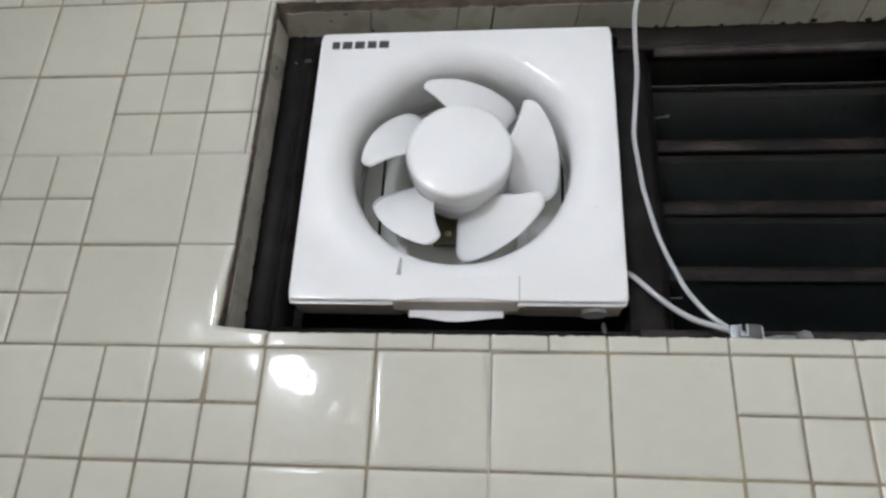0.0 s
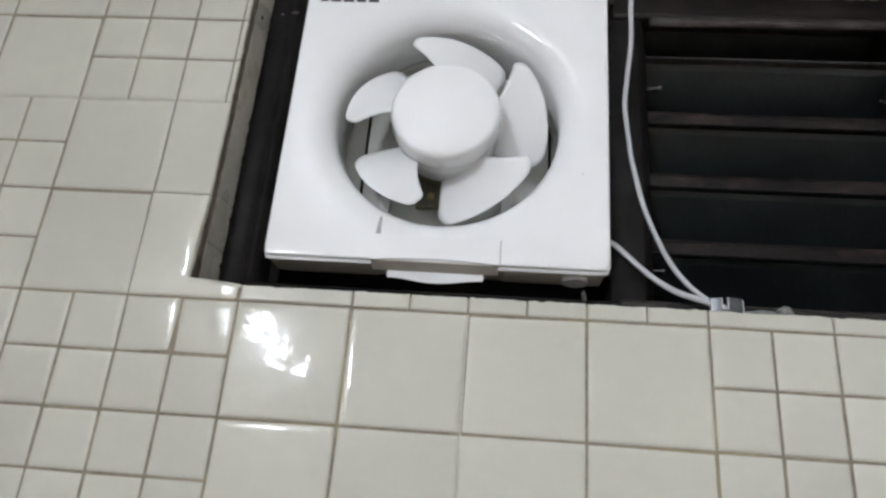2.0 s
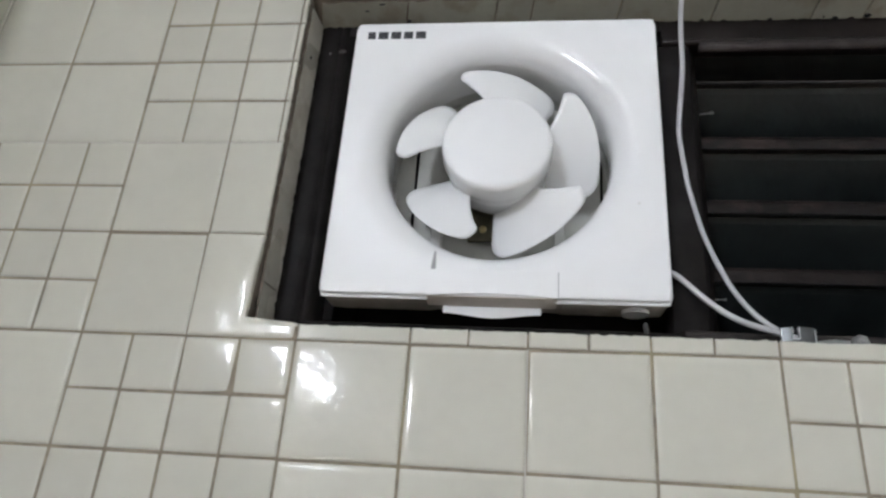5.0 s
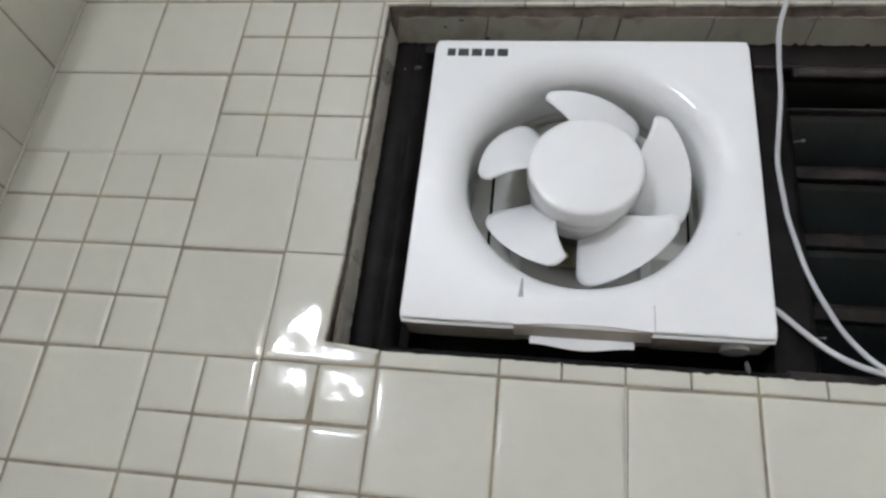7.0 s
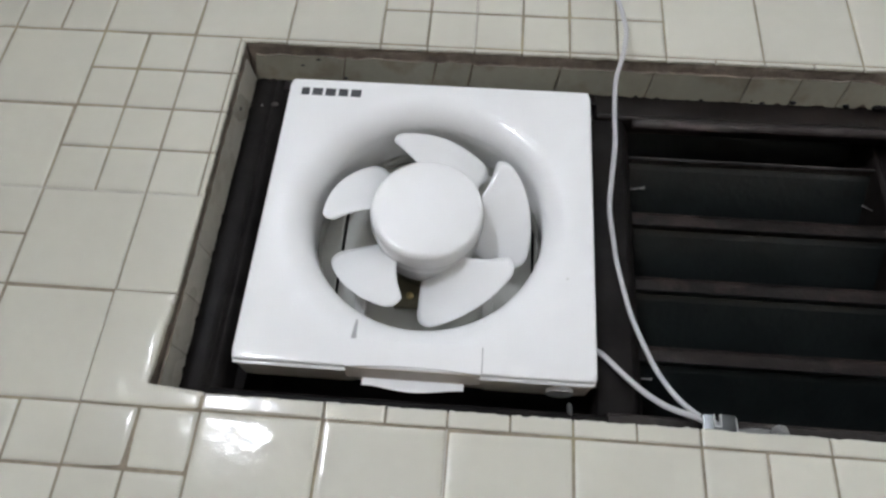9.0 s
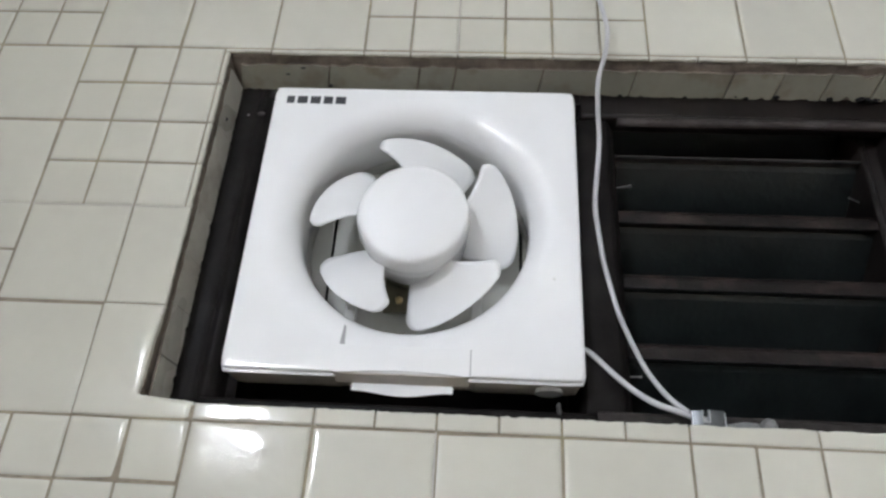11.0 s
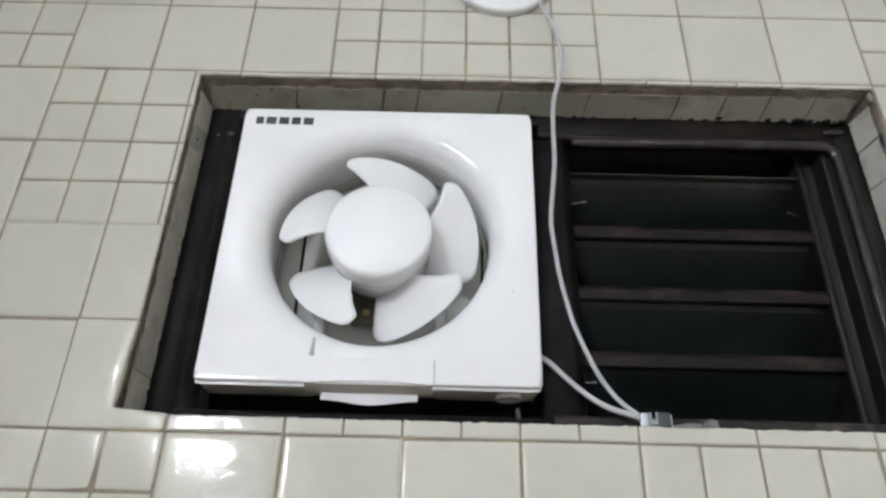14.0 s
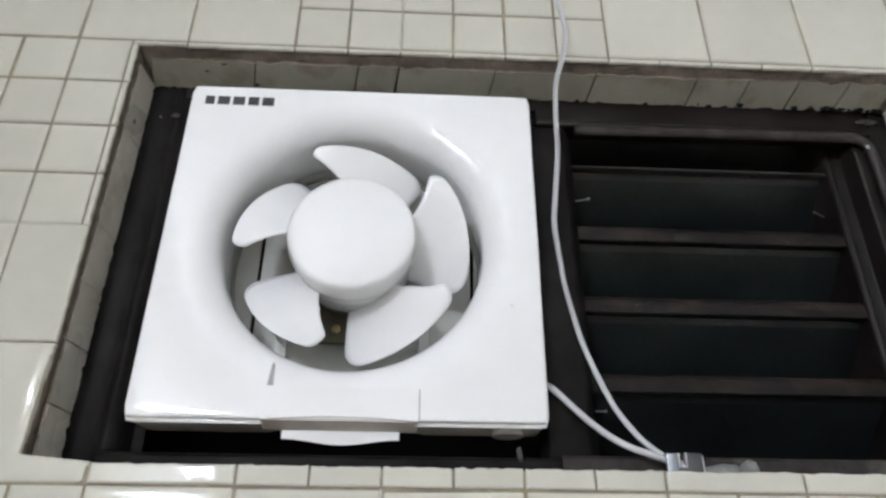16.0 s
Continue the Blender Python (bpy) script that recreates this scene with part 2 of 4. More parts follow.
# ---- tube lamp ----
def build_lamp():
    """A long tube on a slim batten, fixed level along the side wall."""
    y0, y1, z = -1.90, -2.85, 2.510
    x = FAR_L + 0.048
    root = tagged(empty("tube_lamp", FAR_L, (y0 + y1) / 2, z), "lit white tube lamp on a slim batten along the side wall", "lamp")
    bm = bmesh.new()
    prism(bm, [(FAR_L + 0.0004, z - 0.019), (FAR_L + 0.024, z - 0.013), (FAR_L + 0.027, z - 0.009), (FAR_L + 0.027, z + 0.009), (FAR_L + 0.024, z + 0.013),
               (FAR_L + 0.0004, z + 0.019)], "y", y1 - 0.03, y0 + 0.03)
    keep(part("batten", bm, PLASTIC, None, "slim white batten"), root)

    def drum(name, ya, yb, r, mat, label=""):
        bm = bmesh.new()
        rings = [[bm.verts.new((x + q * math.cos(math.tau * k / 24), y, z + q * math.sin(math.tau * k / 24))) for k in range(24)]
                 for y, q in ((ya, r * 0.8), (ya + (0.002 if yb > ya else -0.002), r), (yb - (0.002 if yb > ya else -0.002), r), (yb, r * 0.8))]
        for p, q in zip(rings, rings[1:]):
            for k in range(24):
                bm.faces.new((p[k], p[(k + 1) % 24], q[(k + 1) % 24], q[k]))
        bm.faces.new(rings[0]), bm.faces.new(rings[-1])
        keep(part(name, bm, mat, None, label, smooth=True), root)

    drum("tube", y1, y0, 0.0150, GLOW, "glowing frosted tube")
    for ya, yb in ((y0 + 0.0005, y0 + 0.024), (y1 - 0.024, y1 - 0.0005)):
        drum("end_cap", ya, yb, 0.0165, PLASTIC)
        keep(part("bracket", box(bmesh.new(), FAR_L + 0.026, x - 0.012, min(ya, yb) + 0.004, max(ya, yb) - 0.004, z - 0.009, z + 0.009, 0.001, 1), PLASTIC, None), root)


build_lamp()


# ---- wooden louvre window in the opening ----
FRAME_Y = 0.041
SLAT_Z = (2.3215, 2.2395, 2.1655, 2.0925)


def build_window():
    root = tagged(empty("window_1", 0.32, 0.09, 2.016), "dark brown wooden louvre window, unlit behind the fan", "window",
                  kind="structure")

    def member(name, outline, axis, a, b, mat=WOOD):
        ob = part(name, prism(bmesh.new(), outline, axis, a, b), mat, None, smooth=True)
        bev = ob.modifiers.new("worn", "BEVEL")
        bev.width, bev.segments = 0.0008, 2
        return keep(ob, root)

    f, d = FRAME_Y, 0.145
    member("stile", [(-0.046, f), (-0.024, f), (-0.0185, f + 0.0012), (-0.0168, f + 0.0022), (-0.0150, f + 0.0010), (-0.0105, f - 0.0004), (-0.0055, f + 0.0012), (-0.001, f + 0.006), (0.003, f + 0.0175), (0.012, f + 0.0185),
                          (0.012, d), (-0.046, d)], "z", 2.010, 2.385, STILE)
    member("mullion", [(0.3245, f + 0.008), (0.3275, f + 0.001), (0.3585, f + 0.001), (0.3625, f + 0.004), (0.368, f + 0.016), (0.370, f + 0.02),
                       (0.370, d), (0.3245, d)], "z", 2.0305, 2.3465, STILE)
    member("stile", [(0.634, d), (0.634, f + 0.031), (0.6365, f + 0.0285), (0.6395, f + 0.0290), (0.6420, f + 0.0325), (0.6515, f + 0.0300), (0.6530, f + 0.0100),
                     (0.6600, f + 0.0100), (0.6740, f + 0.0060), (0.6760, f + 0.0030), (0.699, f + 0.0030), (0.699, d)], "z", 2.010, 2.385, BLACK_PAINT)

    def moulding(name, points, radius, flat, mat):
        return keep(part(name, sweep(bmesh.new(), points, radius, 14, flat), mat, None, smooth=True), root)

    moulding("bead", [(0.3715, f + 0.003, 2.3455), (0.45, f + 0.003, 2.3460), (0.55, f + 0.003, 2.3468), (0.640, f + 0.003, 2.3472), (0.652, f + 0.003, 2.3468),
                      (0.6600, f + 0.003, 2.3440), (0.6650, f + 0.003, 2.3380), (0.6668, f + 0.003, 2.3280), (0.6672, f + 0.003, 2.25), (0.6668, f + 0.003, 2.15),
                      (0.6660, f + 0.003, 2.0300)], 0.0056, 0.85, BEAD)
    # paint rubbed off along the lower part of the bead and the stile
    moulding("worn_edge", [(0.6622, f - 0.0006, 2.170), (0.6624, f - 0.0012, 2.140), (0.6620, f - 0.0008, 2.105), (0.6622, f - 0.0013, 2.075), (0.6618, f - 0.0010, 2.040)], 0.0009, 0.8, RUBBED)
    moulding("worn_edge", [(0.6690, f - 0.0014, 2.085), (0.6684, f - 0.0017, 2.066), (0.6688, f - 0.0014, 2.045)], 0.0012, 0.7, RUBBED)
    moulding("worn_edge", [(0.6865, f + 0.0026, 2.110), (0.6872, f + 0.0027, 2.090), (0.6868, f + 0.0026, 2.070)], 0.0010, 0.7, RUBBED)
    moulding("fillet", [(0.6545, f + 0.0095, 2.335), (0.6545, f + 0.0095, 2.24), (0.6540, f + 0.0095, 2.14), (0.6535, f + 0.0095, 2.0300)], 0.0010, 0.8, BEAD)
    moulding("fillet", [(0.6380, f + 0.0288, 2.335), (0.6380, f + 0.0288, 2.24), (0.6378, f + 0.0288, 2.14), (0.6375, f + 0.0288, 2.0300)], 0.0010, 0.8, WOOD)
    member("rail", [(f + 0.0005, 2.3545), (f - 0.0010, 2.3530), (f - 0.0012, 2.3505), (f + 0.0005, 2.3485), (f + 0.004, 2.3476), (f + 0.018, 2.3466), (f + 0.022, 2.3480), (f + 0.024, 2.385),
                        (f + 0.0005, 2.385)], "x", 0.3335, 0.6685)
    member("head_rail", [(f + 0.0005, 2.366), (d, 2.366), (d, 2.385), (f + 0.0005, 2.385)], "x", -0.008, 0.3335)
    member("rail", [(f - 0.009, 2.008), (f - 0.009, 2.0285), (f - 0.006, 2.0315), (f + 0.02, 2.0315), (d, 2.024), (d, 2.008)], "x", 0.3345, 0.6715, WOOD_DUSTY)
    # the half under the fan takes the stile's black to stand in for shade
    member("rail", [(f - 0.009, 2.008), (f - 0.009, 2.0262), (f - 0.006, 2.0290), (f + 0.02, 2.0290), (d, 2.024), (d, 2.008)], "x", -0.010, 0.3345, STILE)
    for z in SLAT_Z:
        bm = bmesh.new()
        y = 0.073
        high = 0.0042 if z == SLAT_Z[0] else 0.0175
        prism(bm, [(y, z + 0.0008), (y + 0.0012, z), (y + 0.011, z + 0.0010), (y + 0.015, z - 0.004), (y + 0.080, z - 0.060), (y + 0.088, z - 0.054),
                   (y + 0.018, z + high + 0.0015), (y + 0.010, z + high + 0.0014), (y + 0.0055, z + high + 0.0002), (y + 0.0025, z + high * 0.86), (y + 0.0006, z + high * 0.66), (y, z + high * 0.42)], "x", 0.3695, 0.6345)
        bm.faces.ensure_lookup_table()
        for face in bm.faces:
            c = face.calc_center_median()
            face.material_index = 1 if c.y < y + 0.0090 and c.z > z + 0.0005 else 0
        ob = part("slat", bm, [SLAT, WORN if z == SLAT_Z[0] else SLAT_EDGE], None)
        keep(ob, root)
    # no board is known here: an added black sheet fills the dark space
    keep(part("back_board", box(bmesh.new(), -0.045, 0.352, 0.1455, 0.1535, 2.0120, 2.3840), DARK_FILL, None, "black sheet added for the dark space behind the fan"), root)
    bm = bmesh.new()
    prism(bm, [(0.0950, 2.3848), (0.1530, 2.3415), (0.1590, 2.3480), (0.1100, 2.3848)], "x", 0.3695, 0.6345)
    keep(part("slat", bm, SLAT, None), root)
    bm = bmesh.new()
    prism(bm, [(0.073, 2.0310), (0.159, 2.0310), (0.159, 2.034), (0.150, 2.034), (0.09, 2.034), (0.073, 2.0325)], "x", 0.3695, 0.6345)
    keep(part("sill_board", bm, WOOD, None), root)


build_window()


# ---- exhaust fan ----
CX, CZ = 0.1660, 2.2040
FX0, FX1, FZ0, FZ1, FY = 0.0095, 0.3225, 2.0495, 2.3585, 0.0125


def rounded_square(r_corner, inset, steps):
    """Points on the panel's outline, at the angles of a circle of that many steps."""
    pts = []
    x0, x1, z0, z1 = FX0 + inset, FX1 - inset, FZ0 + inset, FZ1 - inset
    hx, hz, mx, mz = (x1 - x0) / 2, (z1 - z0) / 2, (x0 + x1) / 2, (z0 + z1) / 2
    for k in range(steps):
        a = math.tau * k / steps
        dx, dz = math.cos(a), math.sin(a)
        s = min(hx / abs(dx) if abs(dx) > 1e-9 else 9, hz / abs(dz) if abs(dz) > 1e-9 else 9)
        px, pz = dx * s, dz * s
        qx, qz = max(abs(px) - (hx - r_corner), 0), max(abs(pz) - (hz - r_corner), 0)
        if qx > 0 and qz > 0:
            m = r_corner / math.hypot(qx, qz)
            if m < 1:
                px = math.copysign(hx - r_corner + qx * m, px)
                pz = math.copysign(hz - r_corner + qz * m, pz)
        pts.append((mx + px, mz + pz))
    return pts


def build_fan():
    root = tagged(empty("exhaust_fan", CX, 0.05, FZ0), "square white plastic exhaust fan with five still blades",
                  "exhaust fan")
    steps = 192
    # front panel with its bell mouth
    bm = bmesh.new()
    rings = []
    for inset, y in ((0.0030, FY + 0.0052), (0.0010, FY + 0.0052), (0.0004, FY + 0.0046), (0.0002, FY + 0.0016), (0.0004, FY + 0.0010), (0.0009, FY + 0.0005),
                     (0.0018, FY + 0.0002), (0.0030, FY + 0.0001), (0.0050, FY), (0.0084, FY)):
        rings.append([bm.verts.new((x, y, z)) for x, z in rounded_square(0.004, inset, steps)])
    prof = [(0.1430, FY), (0.1395, FY)]
    for k in range(1, 15):
        th = math.pi / 2 * k / 14
        prof.append((0.1395 - 0.0282 * math.sin(th), FY + 0.0240 * (1 - math.cos(th))))
    prof += [(0.1110, FY + 0.0280), (0.1114, 0.0480), (0.1135, 0.0765)]
    for r, y in prof:
        rings.append([bm.verts.new((CX + r * math.cos(math.tau * k / steps), y, CZ + r * math.sin(math.tau * k / steps))) for k in range(steps)])
    for a, b in zip(rings, rings[1:]):
        for k in range(steps):
            bm.faces.new((a[k], a[(k + 1) % steps], b[(k + 1) % steps], b[k]))
    for i, f in enumerate(bm.faces):
        f.smooth = i >= 3 * steps
    panel = part("front_panel", bm, PLASTIC, None)
    keep(panel, root)
    # shallow housing behind the panel
    bm = bmesh.new()
    rings = []
    for inset, y, drop in ((0.006, FY + 0.0046, 0.003), (0.0012, FY + 0.0048, 0.003), (-0.0002, FY + 0.0050, 0.003), (-0.0008, FY + 0.0056, 0.003), (-0.0008, FY + 0.0070, 0.003),
                           (0.0004, FY + 0.0076, 0.0024), (0.0012, 0.0555, 0.0022), (0.003, 0.0575, 0.0022), (0.040, 0.0576, 0.0022)):
        rings.append([bm.verts.new((x, y, z - (0.0 if 0.1088 < x < 0.2243 else drop * 0.6) if z < CZ else z)) for x, z in rounded_square(0.005, inset, steps)])
    for i, (a, b) in enumerate(zip(rings, rings[1:])):
        for k in range(steps):
            bm.faces.new((a[k], a[(k + 1) % steps], b[(k + 1) % steps], b[k])).material_index = 0 if i < 4 else 1
    keep(part("housing", bm, [PLASTIC_MATT, HOUSING], None, "beige grey housing with a white lip"), root)
    # duct ring with back shutters and slits
    bm = bmesh.new()
    lathe(bm, [(0.1125, 0.0770), (0.1125, 0.098), (0.1155, 0.098), (0.1155, 0.0770)], CX, CZ, 96)
    keep(part("duct", bm, PLASTIC_GREY, None, "grey plastic duct ring", smooth=True), root)
    for x0, x1 in ((CX - 0.1125, 0.0735), (0.0765, 0.2715), (0.2745, CX + 0.1125)):
        keep(part("shutter", box(bmesh.new(), x0, x1, 0.0915, 0.094, CZ - 0.1125, CZ + 0.1125, 0.0006, 1), SHUTTER, None, "grey back shutter"), root)
    for x in (0.1035, 0.229):
        keep(part("bracket", box(bmesh.new(), x - 0.0055, x + 0.0055, 0.080, 0.090, CZ - 0.095, CZ - 0.045, 0.001, 1), PLASTIC_GREY, None), root)
    # motor with its screws
    bm = bmesh.new()
    lathe(bm, [(0.030, 0.060), (0.0420, 0.062), (0.046, 0.066), (0.046, 0.078), (0.047, 0.084), (0.045, 0.0901)], CX, CZ, 64, True, True)
    motor = keep(part("motor", bm, MOTOR, None, "olive metal motor behind the hub"), root)
    plate = part("mount_plate", box(bmesh.new(), CX - 0.030, CX + 0.012, 0.0785, 0.0840, CZ - 0.071, CZ - 0.030, 0.0008, 1), MOTOR, None, "olive metal mounting plate")
    plate.parent = motor
    for sx, sz in ((-0.0145, -0.0585), (0.0040, -0.0600)):
        bm = bmesh.new()
        lathe(bm, [(0.0012, 0.0752), (0.0034, 0.0758), (0.0040, 0.0772), (0.0040, 0.0784)], CX + sx, CZ + sz, 12, True, True)
        ob = part("screw", bm, BRASS, None)
        ob.parent = motor
    # hub cap and spindle
    bm = bmesh.new()
    prof = [(0.012, 0.0020), (0.030, 0.0023), (0.046, 0.0029), (0.0495, 0.0034), (0.0515, 0.0044), (0.0527, 0.0060), (0.0532, 0.0085), (0.0535, 0.013), (0.0538, 0.022),
            (0.0534, 0.0255), (0.0524, 0.0300), (0.0514, 0.0370), (0.0504, 0.0590)]
    lathe(bm, prof, CX, CZ, 96, True, True)
    for f in bm.faces:
        f.smooth = len(f.verts) == 4
    hub = keep(part("hub", bm, PLASTIC_MATT, None, "round white hub cap"), root)
    # five blades on a screw surface
    for b in range(5):
        base = -60 + 72 * b
        bm = bmesh.new()
        nu, nv = 16, 18
        grid = {}
        for side in (0, 1):
            for j in range(nv + 1):
                s = 1 - (1 - j / nv) ** 1.7
                r = 0.0475 + (0.1005 - 0.0475) * s
                lead = 11 + 21.5 * min(1, (s / 0.78)) ** 0.9
                trail = -33.5 + 1.5 * s
                if s > 0.72:
                    c = (s - 0.72) / 0.28
                    cut = 1 - math.sqrt(max(0.0, 1 - c * c))
                    lead -= 8.5 * cut
                    trail += 9.5 * cut
                for i in range(nu + 1):
                    phi = trail + (lead - trail) * i / nu
                    edge = min(1.0, 5 * min(i, nu - i) / nu, 4.5 * (1 - s) + 0.15)
                    y = 0.0365 - 0.00068 * phi - 0.0035 * math.sin(math.pi * i / nu) * (0.4 + 0.6 * s) + (0.00085 * (0.25 + 0.75 * edge)) * (1 if side else -1)
                    a = math.radians(base + phi)
                    grid[side, i, j] = bm.verts.new((CX + r * math.cos(a), y, CZ + r * math.sin(a)))
        for side in (0, 1):
            for j in range(nv):
                for i in range(nu):
                    bm.faces.new((grid[side, i, j], grid[side, i + 1, j], grid[side, i + 1, j + 1], grid[side, i, j + 1]))
        for j in range(nv):
            for i in (0, nu):
                bm.faces.new((grid[0, i, j], grid[0, i, j + 1], grid[1, i, j + 1], grid[1, i, j]))
        for i in range(nu):
            for j in (0, nv):
                bm.faces.new((grid[0, i, j], grid[0, i + 1, j], grid[1, i + 1, j], grid[1, i, j]))
        keep(part("blade", bm, PLASTIC, None, smooth=True), root)
    # latch plate over the lower lip, with its notch
    bm = bmesh.new()
    n = 16
    top = [(0.1115 + 0.1135 * k / n, 2.0735) for k in range(n + 1)]
    low = [(0.1095 + 0.1155 * (1 - k / n), 2.0490 + 0.0028 * math.sin(math.pi * k / n)) for k in range(n + 1)]
    front = [(x, z) for x, z in top + low]
    lo = [bm.verts.new((x, FY - 0.0014, z)) for x, z in front]
    hi = [bm.verts.new((x, FY + 0.0020, z)) for x, z in front]
    m = len(front)
    for k in range(m):
        bm.faces.new((lo[k], lo[(k + 1) % m], hi[(k + 1) % m], hi[k]))
    bm.faces.new(lo), bm.faces.new(hi[::-1])
    keep(part("latch_plate", bm, PLASTIC, None), root)
    bm = bmesh.new()
    prism(bm, [(0.1112, 2.0745), (0.1158, 2.0745), (0.1146, 2.0920), (0.1136, 2.0920)], "y", FY - 0.0003, FY + 0.004)
    keep(part("notch", bm, NOTCH, None, "grey wedge for the shade of the small notch beside the latch"), root)
    bm = bmesh.new()
    prism(bm, [(FY + 0.0012, 2.0490), (0.0285, 2.0452), (0.0285, 2.0525), (FY + 0.0012, 2.0525)], "x", 0.1088, 0.2243)
    keep(part("latch_block", bm, HOUSING, None), root)
    keep(part("seam", box(bmesh.new(), 0.2250, 0.2259, FY - 0.0004, FY + 0.0030, 2.0505, 2.0735), NOTCH, None), root)
    bm = bmesh.new()
    n = 14
    arc = [(0.1228 + 0.0880 * k / n, 2.0390 - 0.0042 * math.sin(math.pi * k / n) ** 2) for k in range(n + 1)]
    prism(bm, arc + [(0.2108, 2.0512), (0.1228, 2.0512)], "y", 0.0290, 0.0306)
    keep(part("pull_tongue", bm, PLASTIC, None, "thin white tongue under the fan"), root)
    # round cap on the underside
    bm = bmesh.new()
    a = [bm.verts.new((0.294 + 0.0120 * math.cos(math.tau * k / 24), 0.0385 + 0.0115 * math.sin(math.tau * k / 24), 2.0452)) for k in range(24)]
    c = [bm.verts.new((v.co.x, v.co.y, 2.0515)) for v in a]
    for k in range(24):
        bm.faces.new((a[k], a[(k + 1) % 24], c[(k + 1) % 24], c[k]))
    bm.faces.new(a)
    keep(part("cap", bm, PLASTIC, None, "round white cap on the underside"), root)
    # maker's mark as plain dark shapes
    x = 0.0230
    for w in (0.0105, 0.0130, 0.0130, 0.0120, 0.0130):
        keep(part("print_mark", box(bmesh.new(), x, x + w - 0.0022, FY - 0.0003, FY + 0.0005, 2.3368, 2.3462), INK, None, "dark printed bar"), root)
        x += w + 0.0008
    bm = bmesh.new()
    lathe(bm, [(0.0004, FY - 0.0004), (0.0011, FY - 0.0002), (0.0012, FY + 0.0002)], 0.298, 2.144, 10, True)
    keep(part("moulding_mark", bm, PLASTIC_GREY, None), root)


build_fan()


# ---- mains cable, its clip, and the round plate ----
def build_cable():
    pts = [(0.3350, -0.0045, 2.5200), (0.3360, -0.0090, 2.5040), (0.3420, -0.0160, 2.4780), (0.3480, -0.0220, 2.4510), (0.3520, -0.0250,
           2.4210), (0.3530, -0.0240, 2.4040), (0.3500, -0.0180, 2.3810), (0.3440, -0.0100, 2.3570), (0.3435, 0.0000, 2.3276), (0.3444,
           0.0083, 2.2926), (0.3412, 0.0147, 2.2551), (0.3394, 0.0209, 2.2275), (0.3418, 0.0263, 2.2075), (0.3441, 0.0290, 2.1902), (0.3469,
           0.0320, 2.1710), (0.3551, 0.0320, 2.1295), (0.3613, 0.0320, 2.1087), (0.3685, 0.0290, 2.0869), (0.3772, 0.0260, 2.0651), (0.3892,
           0.0201, 2.0442), (0.4005, 0.0167, 2.0323), (0.4096, 0.0147, 2.0255), (0.4202, 0.0135, 2.0216)]
    tagged(mesh_object("power_cable", sweep(bmesh.new(), pts, 0.0024, 12, 0.8), CABLE, None, True),
           "white flat mains cable hanging down the tiled wall", "cable")
    pts = [(0.3133, 0.0360, 2.0927), (0.3250, 0.0345, 2.0860), (0.3317, 0.0335, 2.0814), (0.3392, 0.0321, 2.0736), (0.3485, 0.0302, 2.0635),
           (0.3603, 0.0276, 2.0519), (0.3718, 0.0249, 2.0427), (0.3827, 0.0206, 2.0352), (0.3960, 0.0174, 2.0297), (0.4081, 0.0152, 2.0251),
           (0.4201, 0.0123, 2.0186)]
    tagged(mesh_object("fan_cable", sweep(bmesh.new(), pts, 0.0027, 12, 0.8), CABLE, None, True),
           "white cable end looping from the fan's side", "cable")


build_cable()


